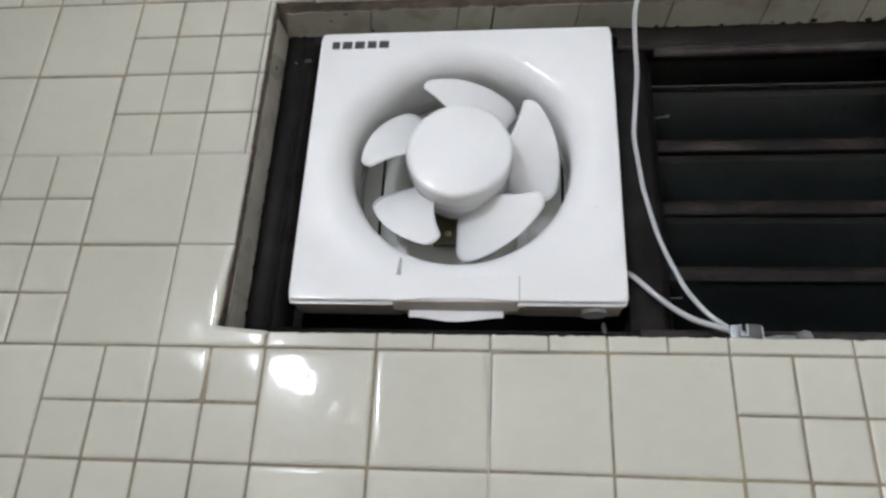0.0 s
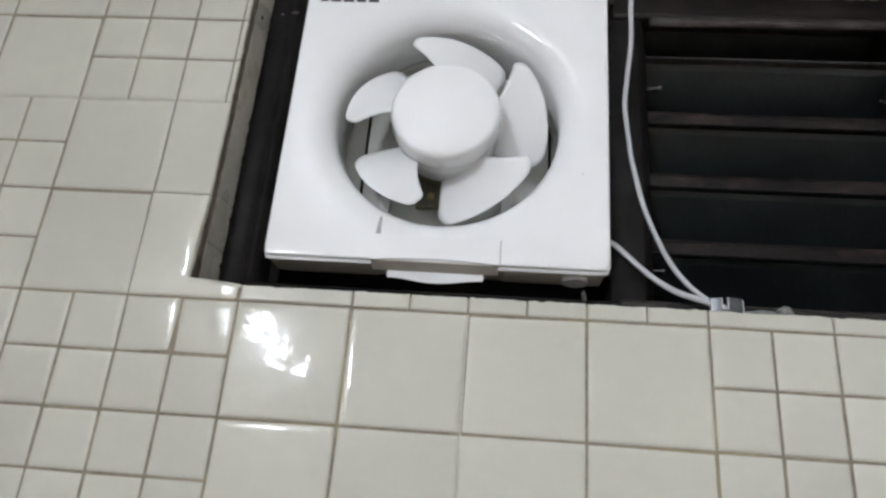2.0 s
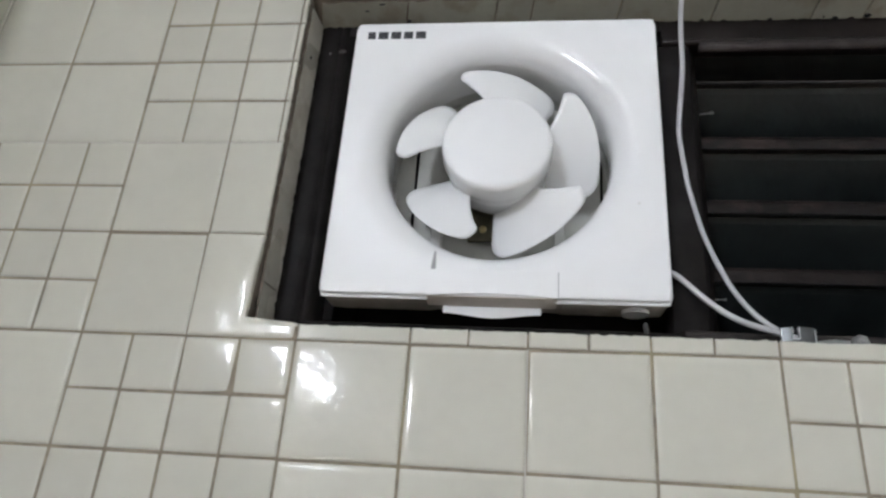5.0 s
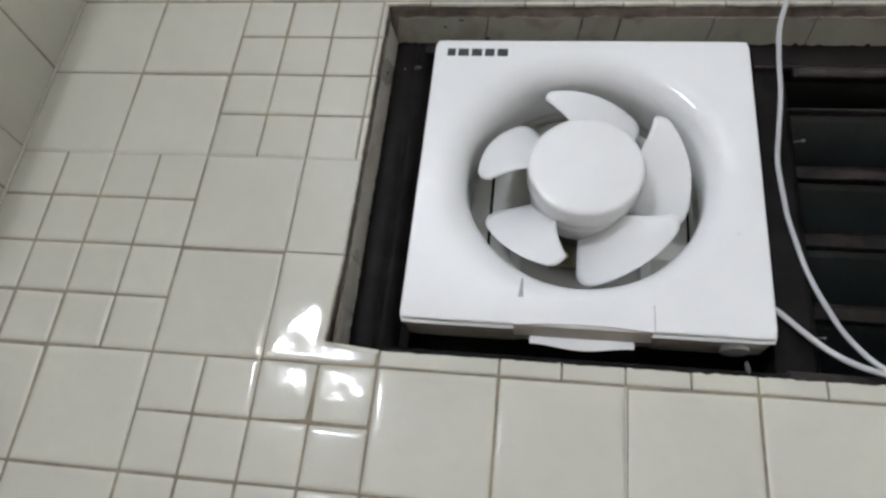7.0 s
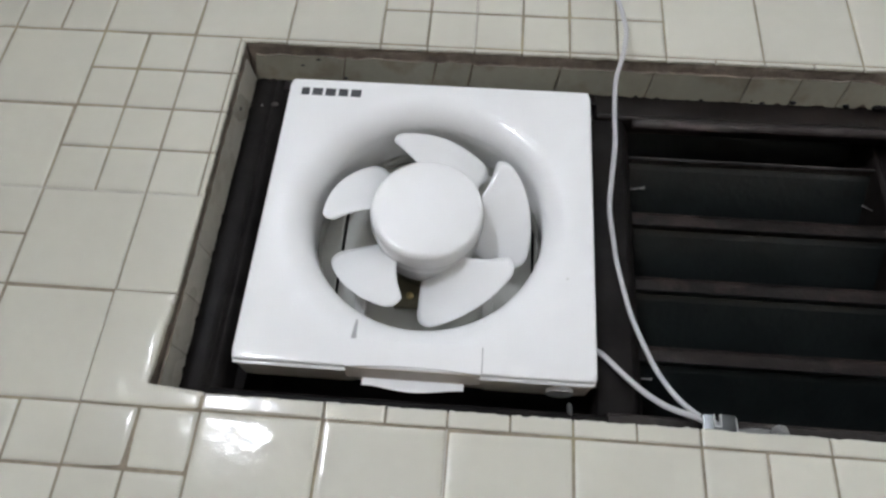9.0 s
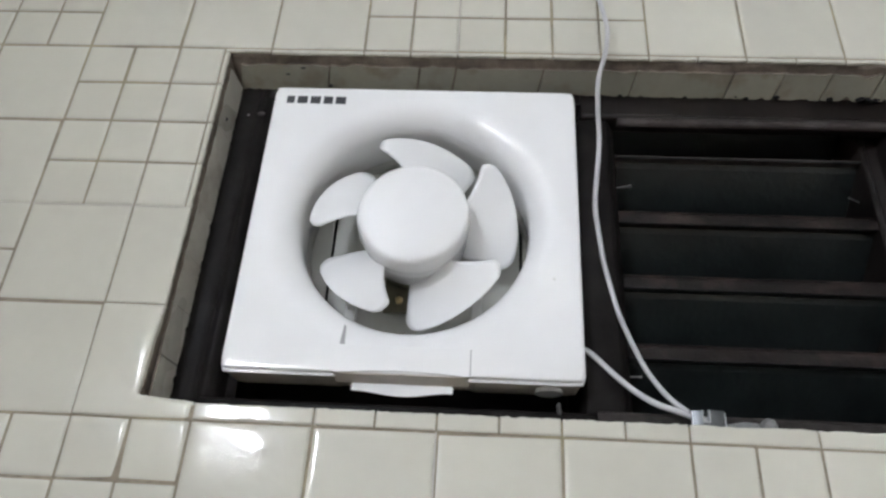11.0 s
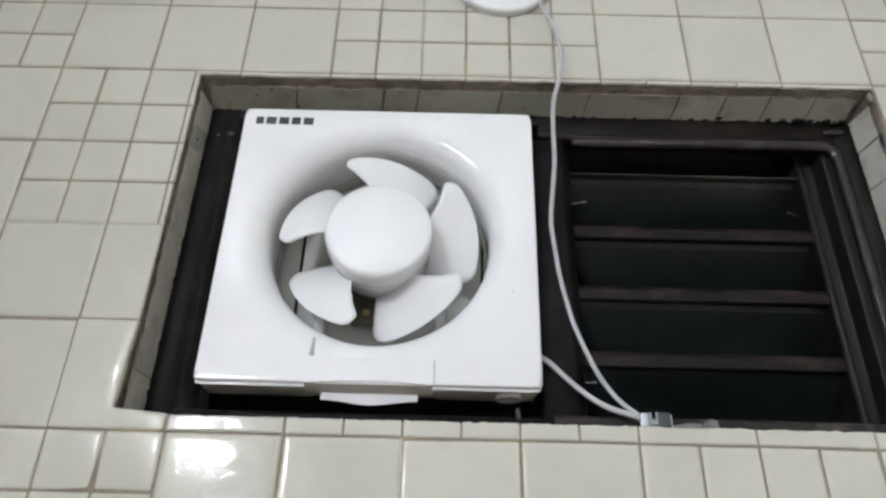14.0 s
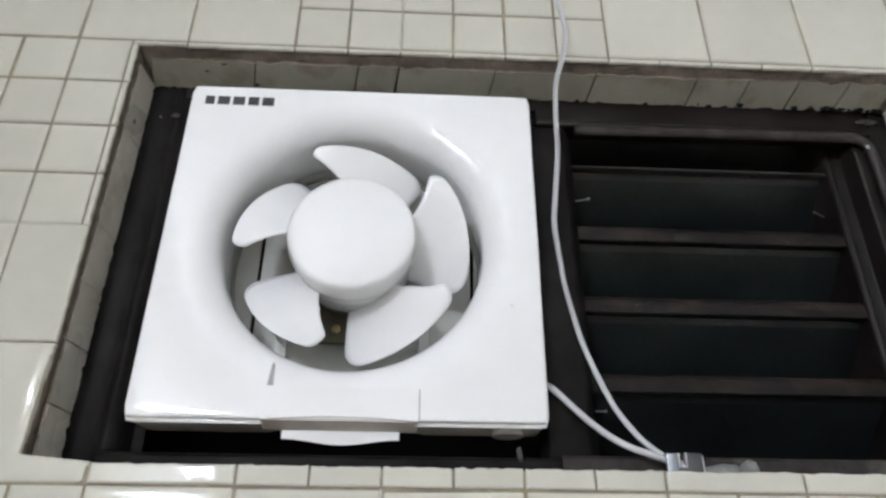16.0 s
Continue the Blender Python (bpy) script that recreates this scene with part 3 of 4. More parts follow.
def build_clip():
    root = tagged(empty("cable_clip", 0.422, 0.012, OPEN_B), "bent zinc steel cable clip with a slot on the sill", "cable clip")
    bm = bmesh.new()
    n = 12
    # a bowed band with a slot cut in its upper half
    def strip(x0, x1, z0, z1):
        cols = []
        for k in range(n + 1):
            x = x0 + (x1 - x0) * k / n
            u = (x - 0.4183) / 0.0133
            y = 0.0050 + 0.0026 * u * u
            cols.append([bm.verts.new((x, y + dy, z)) for dy in (0, 0.0010) for z in (z0, z1)])
        for a, b in zip(cols, cols[1:]):
            bm.faces.new((a[0], b[0], b[1], a[1])), bm.faces.new((a[2], a[3], b[3], b[2]))
            bm.faces.new((a[1], b[1], b[3], a[3])), bm.faces.new((a[0], a[2], b[2], b[0]))
        for c in (cols[0], cols[-1]):
            bm.faces.new((c[0], c[1], c[3], c[2]))
    strip(0.4050, 0.4315, OPEN_B - 0.0005, 2.0190)
    strip(0.4050, 0.4135, 2.0190, 2.0280)
    strip(0.4182, 0.4315, 2.0190, 2.0285)
    keep(part("band", bm, STEEL, None, smooth=False), root)
    bm = bmesh.new()
    prism(bm, [(0.0075, 2.0272), (0.0250, 2.0288), (0.0250, 2.0298), (0.0075, 2.0282)], "x", 0.4050, 0.4130)
    prism(bm, [(0.0075, 2.0276), (0.0250, 2.0292), (0.0250, 2.0302), (0.0075, 2.0286)], "x", 0.4182, 0.4315)
    keep(part("lip", bm, STEEL, None), root)
    # brighter strips along the slot and the band's ends
    bm = bmesh.new()
    for e in ((0.4128, 0.4137, 2.0190, 2.0280), (0.4180, 0.4189, 2.0190, 2.0285), (0.4128, 0.4189, 2.0180, 2.0192),
              (0.4046, 0.4053, 2.0150, 2.0265), (0.4310, 0.4318, 2.0150, 2.0268)):
        box(bm, e[0], e[1], 0.0044 + (0.0022 if abs(e[0] - 0.418) > 0.012 else 0), 0.0085, e[2], e[3])
    keep(part("slot_rim", bm, STEEL_EDGE, None, "bright edge round the slot"), root)
    # set silicone beside it
    bm = bmesh.new()
    bmesh.ops.create_icosphere(bm, subdivisions=3, radius=1.0)
    for v in bm.verts:
        k = 1 + 0.25 * noise.noise(v.co * 1.7)
        v.co = Vector((0.4665 + v.co.x * 0.0068 * k, 0.0100 + v.co.y * 0.006 * k, OPEN_B + 0.0035 + v.co.z * 0.0065 * k))
    tagged(mesh_object("silicone_blob", bm, SILICONE, None, True), "cloudy white silicone blob on the sill", "sealant")
    bm = bmesh.new()
    bmesh.ops.create_icosphere(bm, subdivisions=2, radius=1.0)
    for v in bm.verts:
        k = 1 + 0.3 * noise.noise(v.co * 2.1)
        v.co = Vector((0.4520 + v.co.x * 0.018 * k, 0.0220 + v.co.y * 0.008 * k, OPEN_B + 0.0035 + v.co.z * 0.0062 * k))
    tagged(mesh_object("silicone_smear", bm, SILICONE, None, True), "thin cloudy silicone smear along the sill", "sealant")


build_clip()


def build_nail(x0, y0, z0, x1, y1, z1, r=0.0007):
    bm = bmesh.new()
    a, b = Vector((x0, y0, z0)), Vector((x1, y1, z1))
    sweep(bm, [a, a.lerp(b, 0.5), b.lerp(a, 0.06)], r, 8)
    sweep(bm, [b.lerp(a, 0.06), b.lerp(a, 0.03), b], r * 2.0, 8)
    tagged(mesh_object("nail", bm, NAIL, None, True), "thin steel nail sticking out of the window jamb", "nail", group="nails in the louvre jambs")


build_nail(0.3610, 0.0640, 2.2740, 0.3905, 0.0850, 2.2920, 0.0010)
build_nail(0.6360, 0.0950, 2.2850, 0.6220, 0.0900, 2.2880)
build_nail(0.6630, 0.0480, 2.3345, 0.6615, 0.0395, 2.3340, 0.0013)
build_nail(0.3660, 0.0800, 2.0770, 0.3850, 0.0800, 2.0775)


def build_pin():
    bm = bmesh.new()
    bmesh.ops.create_icosphere(bm, subdivisions=3, radius=1.0)
    for v in bm.verts:
        k = 1 + 0.4 * noise.noise(v.co * 1.6)
        v.co = Vector((0.3020 + v.co.x * 0.0022 * k - v.co.z * 0.0006, 0.0320 + v.co.y * 0.0018 * k, 2.0310 + v.co.z * 0.0052 * k))
    tagged(mesh_object("silicone_drip", bm, SILICONE_DIRTY, None, True), "small grey silicone drip on the window's bottom rail", "sealant")


build_pin()


def build_plate():
    px, pz, r = 0.2930, 2.5565, 0.0640
    root = tagged(empty("round_wall_plate", px, 0, pz), "round white plastic wall plate above the window", "wall plate")
    bm = bmesh.new()
    lathe(bm, [(0.010, -0.0107), (r - 0.005, -0.0105), (r - 0.0020, -0.0099), (r - 0.0005, -0.0086), (r, -0.0070), (r, 0.0004)], px, pz, 96, True, True)
    for f in bm.faces:
        f.smooth = len(f.verts) == 4
    keep(part("cover", bm, PLASTIC, None), root)
    for dx, dz, q in ((-0.0310, -0.0065, 0.0046), (-0.0015, -0.0085, 0.0034), (0.0285, -0.0115, 0.0030)):
        bm = bmesh.new()
        lathe(bm, [(0.0008, -0.0111), (q - 0.001, -0.0111), (q, -0.0104)], px + dx, pz + dz, 16, True)
        keep(part("hole", bm, INK if abs(dx) > 0.01 else PLASTIC_GREY, None, "small dark hole in the plate"), root)


build_plate()


# ---- ragged mortar edge and tiles of the recess ----
def build_recess():
    root = tagged(empty("window_recess", 0.326, 0.02, OPEN_T), "rough recess edge of dirty mortar lined with old tiles", "recess",
                  kind="structure")
    rng = random.Random(5)

    def skin(name, path, normal, depth_y, taper):
        """A rough strip that follows the opening's edge from the front tiles back to the window frame."""
        bm = bmesh.new()
        rows = []
        nd = 8
        for p in path:
            row = []
            for k in range(nd + 1):
                u = k / nd
                y = 0.0032 + u * (depth_y - 0.0028)
                j = 0.0016 * noise.noise(Vector((p[0] * 90, y * 90, p[1] * 90))) + 0.0008 * noise.noise(Vector((p[0] * 300, y * 300, p[1] * 300)))
                off = taper * u + j - 0.0010
                row.append(bm.verts.new((p[0] + normal[0] * off, y, p[1] + normal[1] * off)))
            rows.append(row)
        for a, b in zip(rows, rows[1:]):
            for k in range(nd):
                bm.faces.new((a[k], a[k + 1], b[k + 1], b[k]))
        # a solid back so that the strip has depth
        ext = bmesh.ops.extrude_face_region(bm, geom=list(bm.faces))
        for v in [g for g in ext["geom"] if isinstance(g, bmesh.types.BMVert)]:
            v.co.x -= normal[0] * (0.010 if normal[0] > 0 else 0.004)
            v.co.z -= normal[1] * 0.004
        return keep(part(name, bm, MORTAR, None, smooth=True), root)

    zs = [OPEN_B + (OPEN_T - OPEN_B) * k / 150 for k in range(151)]
    xs = [OPEN_L + (OPEN_R - OPEN_L) * k / 260 for k in range(261)]
    skin("mortar_edge", [(OPEN_L - 0.0030 * max(0.0, 1 - (z - OPEN_B) / 0.085) + 0.0012 * noise.noise(Vector((z * 110, 4, 8))), z) for z in zs], (1, 0), 0.044, 0.0045)
    skin("mortar_edge", [(OPEN_R, z) for z in zs], (-1, 0), 0.044, 0.0065)
    skin("mortar_edge", [(x, OPEN_T) for x in xs], (0, -1), 0.044, 0.0165)
    skin("mortar_sill", [(x, OPEN_B - 0.0004) for x in xs], (0, 1), 0.034, 0.001)

    def chip(a, b, wall):
        """One cut tile lying on a side of the recess between a and b along it, its front edge broken."""
        bm = bmesh.new()
        n, y_front, y_back = 24, (0.0125 if wall == "top" else 0.0085), 0.0405
        front, back = [], []
        for k in range(n + 1):
            s = a + (b - a) * k / n
            yf = y_front + (0.0030 if wall == "top" else 0.0016) * noise.noise(Vector((s * 60, 3.1, 0))) + 0.0012 * noise.noise(Vector((s * 420, 9.1, 0)))
            yb = y_back - (0.010 if s > 0.6 and wall == "top" else 0.004) * max(0, noise.noise(Vector((s * 190, 7.7, 1))))
            for lst, y, s in ((front, yf, s), (back, yb, s - (0.0050 if wall == "top" else 0.0))):
                u = y / 0.044
                for h in (0.0, 0.0030):
                    if wall == "top":
                        lst.append(bm.verts.new((s, y, OPEN_T - 0.0165 * u - 0.0008 - (0.0009 - h * 0.7))))
                    elif wall == "left":
                        lst.append(bm.verts.new((OPEN_L + 0.0045 * u + 0.0008 + (0.0009 - h * 0.7), y, s)))
                    else:
                        lst.append(bm.verts.new((OPEN_R - 0.0065 * u - 0.0008 - (0.0009 - h * 0.7), y, s)))
        for k in range(n):
            f, g = front[2 * k:2 * k + 4], back[2 * k:2 * k + 4]
            bm.faces.new((f[0], f[2], g[2], g[0]))
            bm.faces.new((f[0], f[1], f[3], f[2])).material_index = 1
            bm.faces.new((g[0], g[2], g[3], g[1]))
        bm.faces.new((front[0], back[0], back[1], front[1]))
        bm.faces.new((front[-2], front[-1], back[-1], back[-2]))
        keep(part("tile", bm, [REVEAL_TILE if wall == "top" else REVEAL_PALE, MORTAR], None), root)

    g = 0.0006
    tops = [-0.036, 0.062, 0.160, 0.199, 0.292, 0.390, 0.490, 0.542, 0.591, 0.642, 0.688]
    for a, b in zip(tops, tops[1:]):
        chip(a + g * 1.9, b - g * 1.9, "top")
    lefts = [2.0175, 2.057, 2.106, 2.156, 2.207, 2.304, 2.379]
    for a, b in zip(lefts, lefts[1:]):
        chip(a + g, b - g, "left")
    rights = [2.0175, 2.076, 2.128, 2.180, 2.232, 2.286, 2.335, 2.378]
    for a, b in zip(rights, rights[1:]):
        chip(a + g * 1.6, b - g * 1.6, "right")

    def fleck(name, x, y, z, rx, ry, rz, mat):
        bm = bmesh.new()
        bmesh.ops.create_icosphere(bm, subdivisions=2, radius=1.0)
        for v in bm.verts:
            k = 1 + 0.5 * noise.noise(v.co * 1.9 + Vector((x * 300, 0, z * 100)))
            v.co = Vector((x + v.co.x * rx * k, y + v.co.y * ry * k, z + v.co.z * rz * k))
        keep(part(name, bm, mat, None, smooth=True), root)

    # dark specks stuck to the lining, and black gap blobs along the window's head
    fleck("speck", 0.033, 0.0150, OPEN_T - 0.0078, 0.0036, 0.0014, 0.0010, INK)
    fleck("speck", 0.015, 0.0220, OPEN_T - 0.0104, 0.0024, 0.0012, 0.0010, INK)
    fleck("speck", 0.061, 0.0340, OPEN_T - 0.0150, 0.0026, 0.0020, 0.0014, INK)
    fleck("scuff", -0.0125, FRAME_Y - 0.0002, 2.3440, 0.0042, 0.0008, 0.0030, WORN)
    fleck("scuff", -0.0265, FRAME_Y - 0.0001, 2.3420, 0.0010, 0.0006, 0.0010, NAIL)
    fleck("speck", -0.0385, 0.0180, 2.318, 0.0010, 0.0014, 0.0022, INK)
    fleck("flake", -0.0475, -0.0004, 2.0930, 0.0042, 0.0010, 0.0052, JOINT)
    # loose plaster in the upper corner, and a black blob for the dark mortar hole below it
    fleck("flake", OPEN_R - 0.0020, 0.0030, 2.3845, 0.0030, 0.0028, 0.0064, REVEAL_TILE)
    fleck("flake", 0.6700, FRAME_Y + 0.0015, 2.3665, 0.0130, 0.0020, 0.0040, WORN)
    fleck("speck", OPEN_R - 0.0012, 0.0068, 2.3310, 0.0012, 0.0034, 0.0090, INK)
    fleck("speck", OPEN_R - 0.0062, 0.0300, 2.1460, 0.0010, 0.0018, 0.0030, INK)
    # black blobs stand in for the shade in gaps below the head tiles
    for k in range(26):
        x = rng.uniform(0.36, 0.60) if k % 5 == 0 else rng.uniform(0.625, 0.685)
        q = rng.uniform(0.0008, 0.0024)
        fleck("crumb", x, 0.0395 + rng.uniform(-0.003, 0.001), OPEN_T - 0.0165, q * 1.6, q, q, DARK_FILL)


build_recess()


# ---- wall tiles, one by one ----
GAP = 0.00085


def tile_mesh(w, h, cache={}):
    """A glazed tile of that size in the plane y = 0 about its centre, with a pillowed rim."""
    key = (round(w, 4), round(h, 4))
    if key in cache:
        return cache[key]
    verts, faces = [], []
    rings = ((0.0, 0.0030), (0.0, 0.0016), (0.0006, 0.0009), (0.0018, 0.00036), (0.0036, 0.00009), (0.0062, 0.0))
    turns = [(q, k) for q in range(4) for k in range(3)]
    for inset, y in rings:
        k = min(inset, w * 0.3, h * 0.3)
        a, b, r = w / 2 - k, h / 2 - k, 0.0011
        for q, c in turns:
            sx, sz = ((1, -1), (1, 1), (-1, 1), (-1, -1))[q]
            ang = math.radians(-90 + 90 * q + 45 * c)
            verts.append((sx * (a - r) + r * math.cos(ang), y, sz * (b - r) + r * math.sin(ang)))
    m = len(turns)
    for r in range(len(rings) - 1):
        for c in range(m):
            d = (c + 1) % m
            faces.append((r * m + c, r * m + d, r * m + m + d, r * m + m + c))
    e = (len(rings) - 1) * m
    faces.append(tuple(range(e, e + m)))
    me = bpy.data.meshes.new("tile")
    me.from_pydata(verts, [], faces)
    me.polygons.foreach_set("use_smooth", [True] * len(faces))
    me.materials.append(TILE)
    me.update()
    cache[key] = me
    return me


TILT = random.Random(11)


def put_tile(x0, x1, z0, z1, wall="north"):
    """A tile between its joints' centre lines; the true tile joints are tight."""
    if wall == "north":
        l = x0 + (0.0005 if abs(x0 - 0.2) < 1e-6 else GAP)
        r = x1 - (0.0005 if abs(x1 - 0.2) < 1e-6 else GAP)
        b = z0 + (0.0005 if abs(z0 - 2.2) < 1e-6 else GAP)
        t = z1 - (0.0005 if abs(z1 - 2.2) < 1e-6 else GAP)
    else:
        l, r, b, t = x0 + GAP, x1 - GAP, z0 + GAP, z1 - GAP
    ob = new("tile", tile_mesh(r - l, t - b))
    tilt = (TILT.gauss(0, 0.0045), TILT.gauss(0, 0.0045))
    if abs(x0 + 0.05) < 1e-6 and abs(z0 - 1.95) < 1e-6 and wall == "north":
        tilt = (0.020, -0.004)
    if abs(x0 + 0.10) < 1e-6 and abs(z0 - 1.95) < 1e-6 and wall == "north":
        tilt = (0.022, 0.030)
    if wall == "north":
        ob.location = ((l + r) / 2, TILT.uniform(-0.00035, 0.00035), (b + t) / 2)
        ob.rotation_euler = (tilt[0], 0, tilt[1])
        ob.parent = WALL
    else:
        ob.location = (ROOM_L, (l + r) / 2, (b + t) / 2)
        ob.rotation_euler = (tilt[0], 0, math.pi / 2 + tilt[1])
        ob.parent = WALL_LEFT
    return ob


def jagged_tile(x0, x1, z0, z1, side, lean=0.0):
    """A tile cut along the opening with a chipped edge on that side."""
    bm = bmesh.new()
    n = 16
    def edge(a, b, fixed, horizontal, inward, rough):
        out = []
        for k in range(n + 1):
            s = a + (b - a) * k / n
            j = 0.0
            if rough:
                j = inward * (0.0011 * noise.noise(Vector((s * 150, fixed * 50, 2))) + 0.0008 * noise.noise(Vector((s * 500, fixed * 50, 4))))
            out.append((s, fixed + j) if horizontal else (fixed + j, s))
        return out
    lo = edge(x0, x1, z0, True, 1, side == "bottom")
    hi = edge(x0, x1, z1, True, 1, side == "top")
    le = edge(z0, z1, x0, False, 1, side == "left")
    ri = edge(z0, z1, x1, False, 1, side == "right")
    if lean:
        ri = [(x - lean * (z1 - z) / (z1 - z0) + 0.0012 * noise.noise(Vector((z * 130, 5, 5))), z) for x, z in ri]
        lo = [(x0 + (x - x0) * (x1 - lean - x0) / (x1 - x0), z) for x, z in lo]
    loop = lo[:-1] + ri[:-1] + hi[::-1][:-1] + le[::-1][:-1]
    cx, cz = (x0 + x1) / 2, (z0 + z1) / 2
    def ring(inset, y):
        kx, kz = min(inset, (x1 - x0) * 0.3), min(inset, (z1 - z0) * 0.3)
        sx, sz = 1 - 2 * kx / (x1 - x0), 1 - 2 * kz / (z1 - z0)
        return [bm.verts.new((cx + (x - cx) * sx, y, cz + (z - cz) * sz)) for x, z in loop]
    rs = [ring(0, 0.0034), ring(0, 0.0008), ring(0.0006, 0.0003), ring(0.0022, 0.0)]
    m = len(loop)
    for a, b in zip(rs, rs[1:]):
        for k in range(m):
            bm.faces.new((a[k], a[(k + 1) % m], b[(k + 1) % m], b[k]))
    bm.faces.new(rs[-1])
    ob = part("tile", bm, TILE, WALL, smooth=True)
    for f in ob.data.polygons:
        f.use_smooth = len(f.vertices) == 4
    return ob


def notched_tile():
    """The tile whose corner was cut away for the opening: a chipped cut, its glaze warped towards the cut."""
    g = GAP
    left, right, low, high, cut = -0.1 + g, -g, 2.0 + g, 2.1 - g, -0.0485

    def step(a, b, n):
        """n steps from a to b with two short ones at each end for the rounded rim."""
        rim = 0.0008 if b > a else -0.0008
        return [a, a + rim, a + 3 * rim] + [a + 3 * rim + (b - a - 6 * rim) * k / n for k in range(1, n)] + [b - 3 * rim, b - rim, b]

    def sill(x):
        return 2.0152 + 0.0040 * min(1.0, max(0.0, -x / 0.0485)) + 0.0005 * noise.noise(Vector((x * 260, 2, 3)))

    def brink(z):
        s = (z - 2.019) / 0.08
        return cut + (OPEN_L - cut) * min(1.0, s) + 0.0013 * noise.noise(Vector((z * 150, 1, 3))) + 0.0007 * noise.noise(Vector((z * 480, 1, 6)))

    def depth(x, z):
        edge = min(x - left, z - low, high - z, right - x)
        if z > 2.02:
            edge = min(edge, max(0.0, brink(z) - x))
        rim = 0.0009 * (1 - min(1.0, edge / 0.0030)) ** 2
        warp = -0.0012 * math.sin(math.pi * (z - 2.035) / 0.065) * min(1.0, (x + 0.1) / 0.04)
        return rim + warp + (x + 0.07) * 0.014 - 0.0014

    bm = bmesh.new()
    extra = [cut + (right - cut) * k / 12 for k in range(1, 13)]
    def row(z_of, end, more=()):
        xs = [left + (end - left) * min(1.0, max(0.0, k / 19)) for k in range(20)]
        xs[1], xs[2], xs[-2], xs[-3] = left + 0.0009, left + 0.0024, end - 0.0009, end - 0.0024
        return [bm.verts.new((x, depth(x, z_of(x)), z_of(x))) for x in xs + list(more)]
    lower = []
    for k in (0.0, 0.06, 0.16, 0.4, 0.7, 1.0):
        lower.append(row(lambda x, k=k: low + (sill(min(0.0, max(cut, x))) - low) * k, cut, extra))
    upper = [lower[-1][:20]]
    base = sill(cut)
    for z in step(base, high, 34)[1:]:
        upper.append(row(lambda x, z=z: z, brink(z)))
    for rows in (lower, upper):
        for p, q in zip(rows, rows[1:]):
            for k in range(min(len(p), len(q)) - 1):
                bm.faces.new((p[k], p[k + 1], q[k + 1], q[k]))
    for f in bm.faces:
        f.smooth = True
    rim_edges = [e for e in bm.edges if len(e.link_faces) == 1]
    ext = bmesh.ops.extrude_edge_only(bm, edges=rim_edges)
    for v in [q for q in ext["geom"] if isinstance(q, bmesh.types.BMVert)]:
        v.co.y = 0.0040
    return part("tile", bm, TILE, WALL)


SMALL = {-2: (-2, -1, 4, 5), -1: (-2, -1, 4, 5), 0: (-4, -3), 1: (-4, -3), 2: (-2, -1), 3: (-2, -1),
         4: (-4, -3, 1, 2, 3, 7), 5: (-4, -3, 1, 2, 3, 7), 6: (-2, -1), 7: (-2, -1), -3: (-4, -3, 0, 1), -4: (-4, -3, 0, 1)}


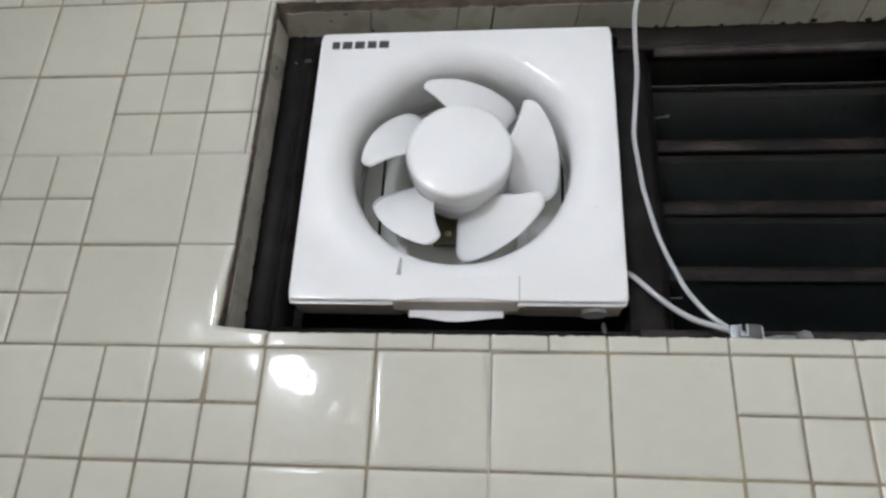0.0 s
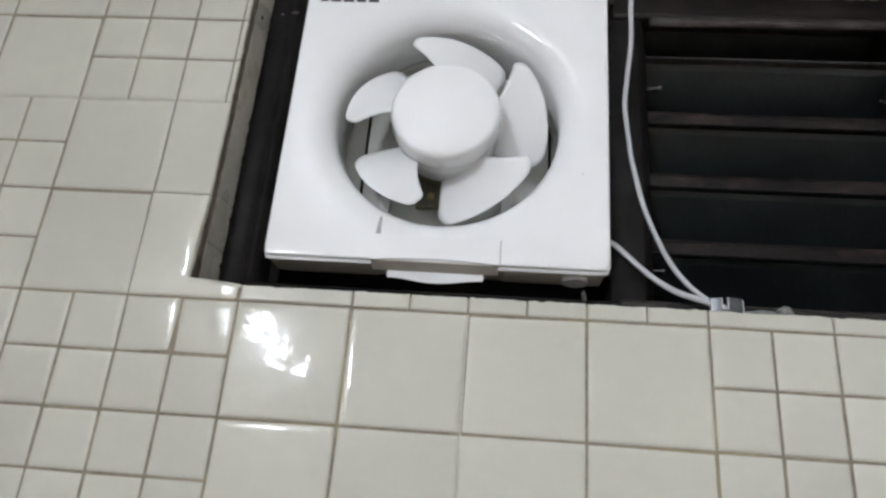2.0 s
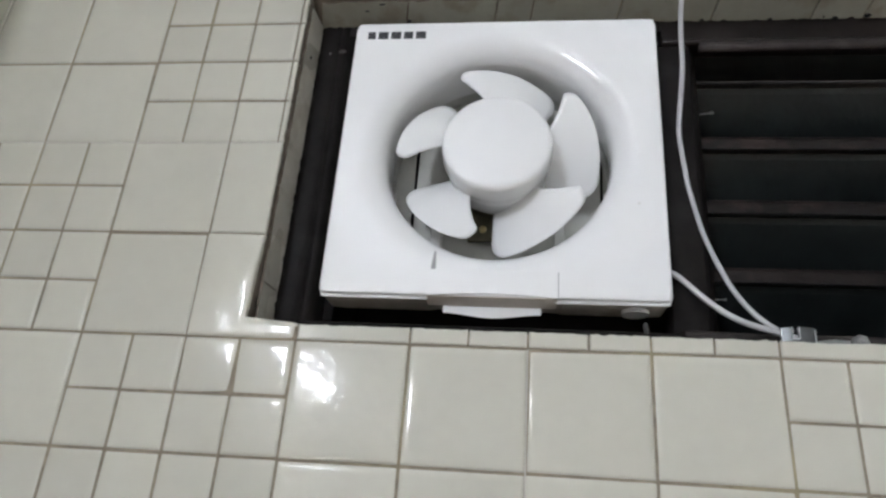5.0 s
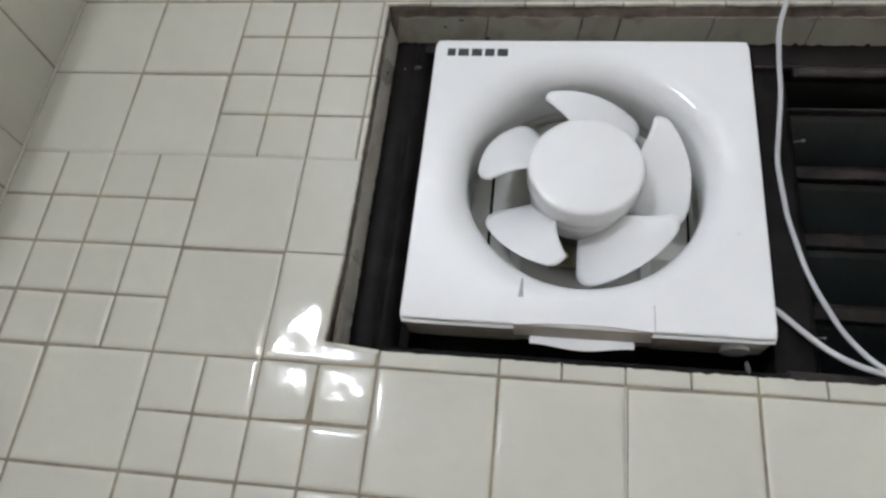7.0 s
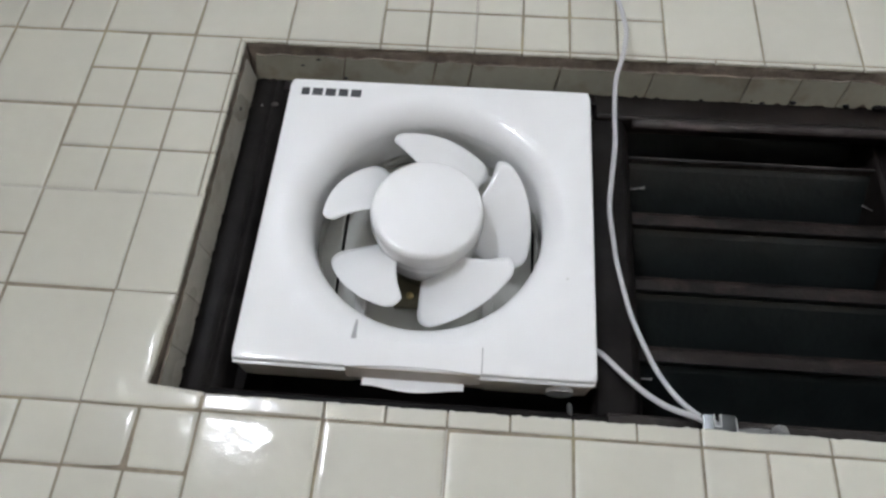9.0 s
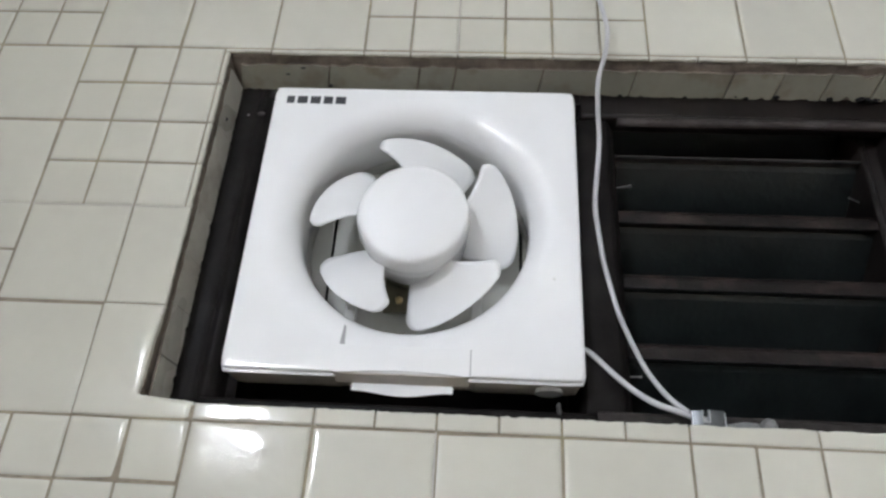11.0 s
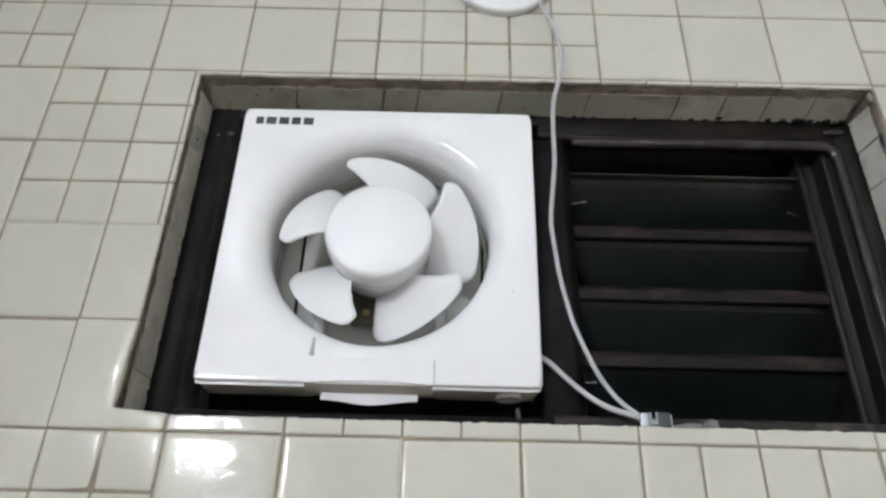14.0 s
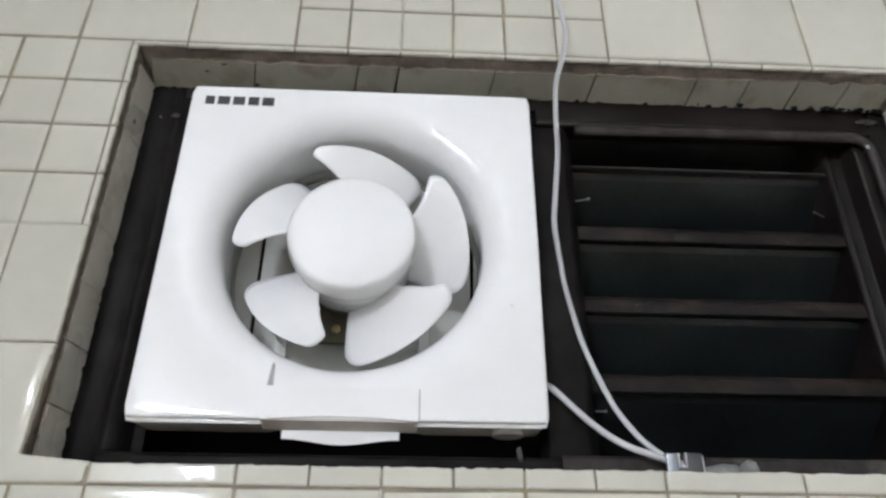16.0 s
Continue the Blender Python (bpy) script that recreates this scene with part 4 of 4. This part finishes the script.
def build_tiles():
    for j in range(-4, 13):
        for i in range(-4, 9):
            x, z = i * 0.1, 2 + j * 0.1
            low = ROOM_L - 0.0035 if i == -4 else x
            cuts = [(low, x + 0.1, z, z + 0.1)]
            if i in SMALL.get(j if j < 8 else j - 8, ()):
                cuts = [(x + a if a else low, x + a + 0.05, z + b, z + b + 0.05) for a in (0, 0.05) for b in (0, 0.05)]
            for x0, x1, z0, z1 in cuts:
                inside_x = x1 > OPEN_L and x0 < OPEN_R
                inside_z = z1 > OPEN_B and z0 < OPEN_T
                if not (inside_x and inside_z):
                    put_tile(x0, x1, z0, z1)
    # cut tiles round the opening
    g = GAP
    for a, b in zip((0.0, 0.1, 0.15, 0.2, 0.25, 0.3, 0.35, 0.4, 0.5, 0.6), (0.1, 0.15, 0.2, 0.25, 0.3, 0.35, 0.4, 0.5, 0.6, 0.698)):
        jagged_tile(a + g, b - g, 2.0 + g, OPEN_B, "top")
    for a, b in zip((0.0, 0.1, 0.15, 0.2, 0.25, 0.3, 0.35, 0.4, 0.45, 0.5, 0.55, 0.6), (0.1, 0.15, 0.2, 0.25, 0.3, 0.35, 0.4, 0.45, 0.5, 0.55, 0.6, 0.7)):
        jagged_tile(a + g, b - g, OPEN_T, 2.4 - g, "bottom")
    jagged_tile(-0.05 + g, 0.0 - g, OPEN_T + 0.001, 2.4 - g, "bottom")
    # left of the opening
    jagged_tile(-0.1 + g, OPEN_L, 2.1 + g, 2.2 - 0.0005, "right")
    notched_tile()
    for z in (2.2, 2.25, 2.3, 2.35):
        jagged_tile(-0.05 + g * 0.7, OPEN_L, z + (0.0005 if z == 2.2 else g), min(z + 0.05 - g, OPEN_T), "right")
    # pale true joints between the large pressed tiles
    for name, bx in (("joint", (ROOM_L, OPEN_L - 0.001, 2.1994, 2.2006)), ("joint", (0.1994, 0.2006, 1.6, 1.9999)), ("joint", (0.1994, 0.2006, OPEN_T + 0.002, 3.3))):
        ob = part(name, box(bmesh.new(), bx[0], bx[1], 0.0008, GROUT_Y + 0.001, bx[2], bx[3]), JOINT, WALL)
    # side wall
    for j in range(-4, 13):
        z = 2.004 + j * 0.1
        small = j % 4 in (0, 1) and j >= 0
        step = 0.05 if small else 0.1
        first = 0.041 if small else 0.094
        edges = [-0.002, first]
        while edges[-1] < -PIER - 0.006:
            edges.append(min(edges[-1] + step, -PIER + 0.001))
        # the tile joint at the height of the opening's middle is tight beside the corner
        top = z + 0.1 + (0.0008 if j == 1 else 0.0)
        bottom = z - (0.0008 if j == 2 else 0.0)
        for a, b in zip(edges, edges[1:]):
            if small:
                put_tile(-b, -a, bottom, z + 0.05, "west")
                put_tile(-b, -a, z + 0.05, top, "west")
            else:
                put_tile(-b, -a, bottom, top, "west")


build_tiles()
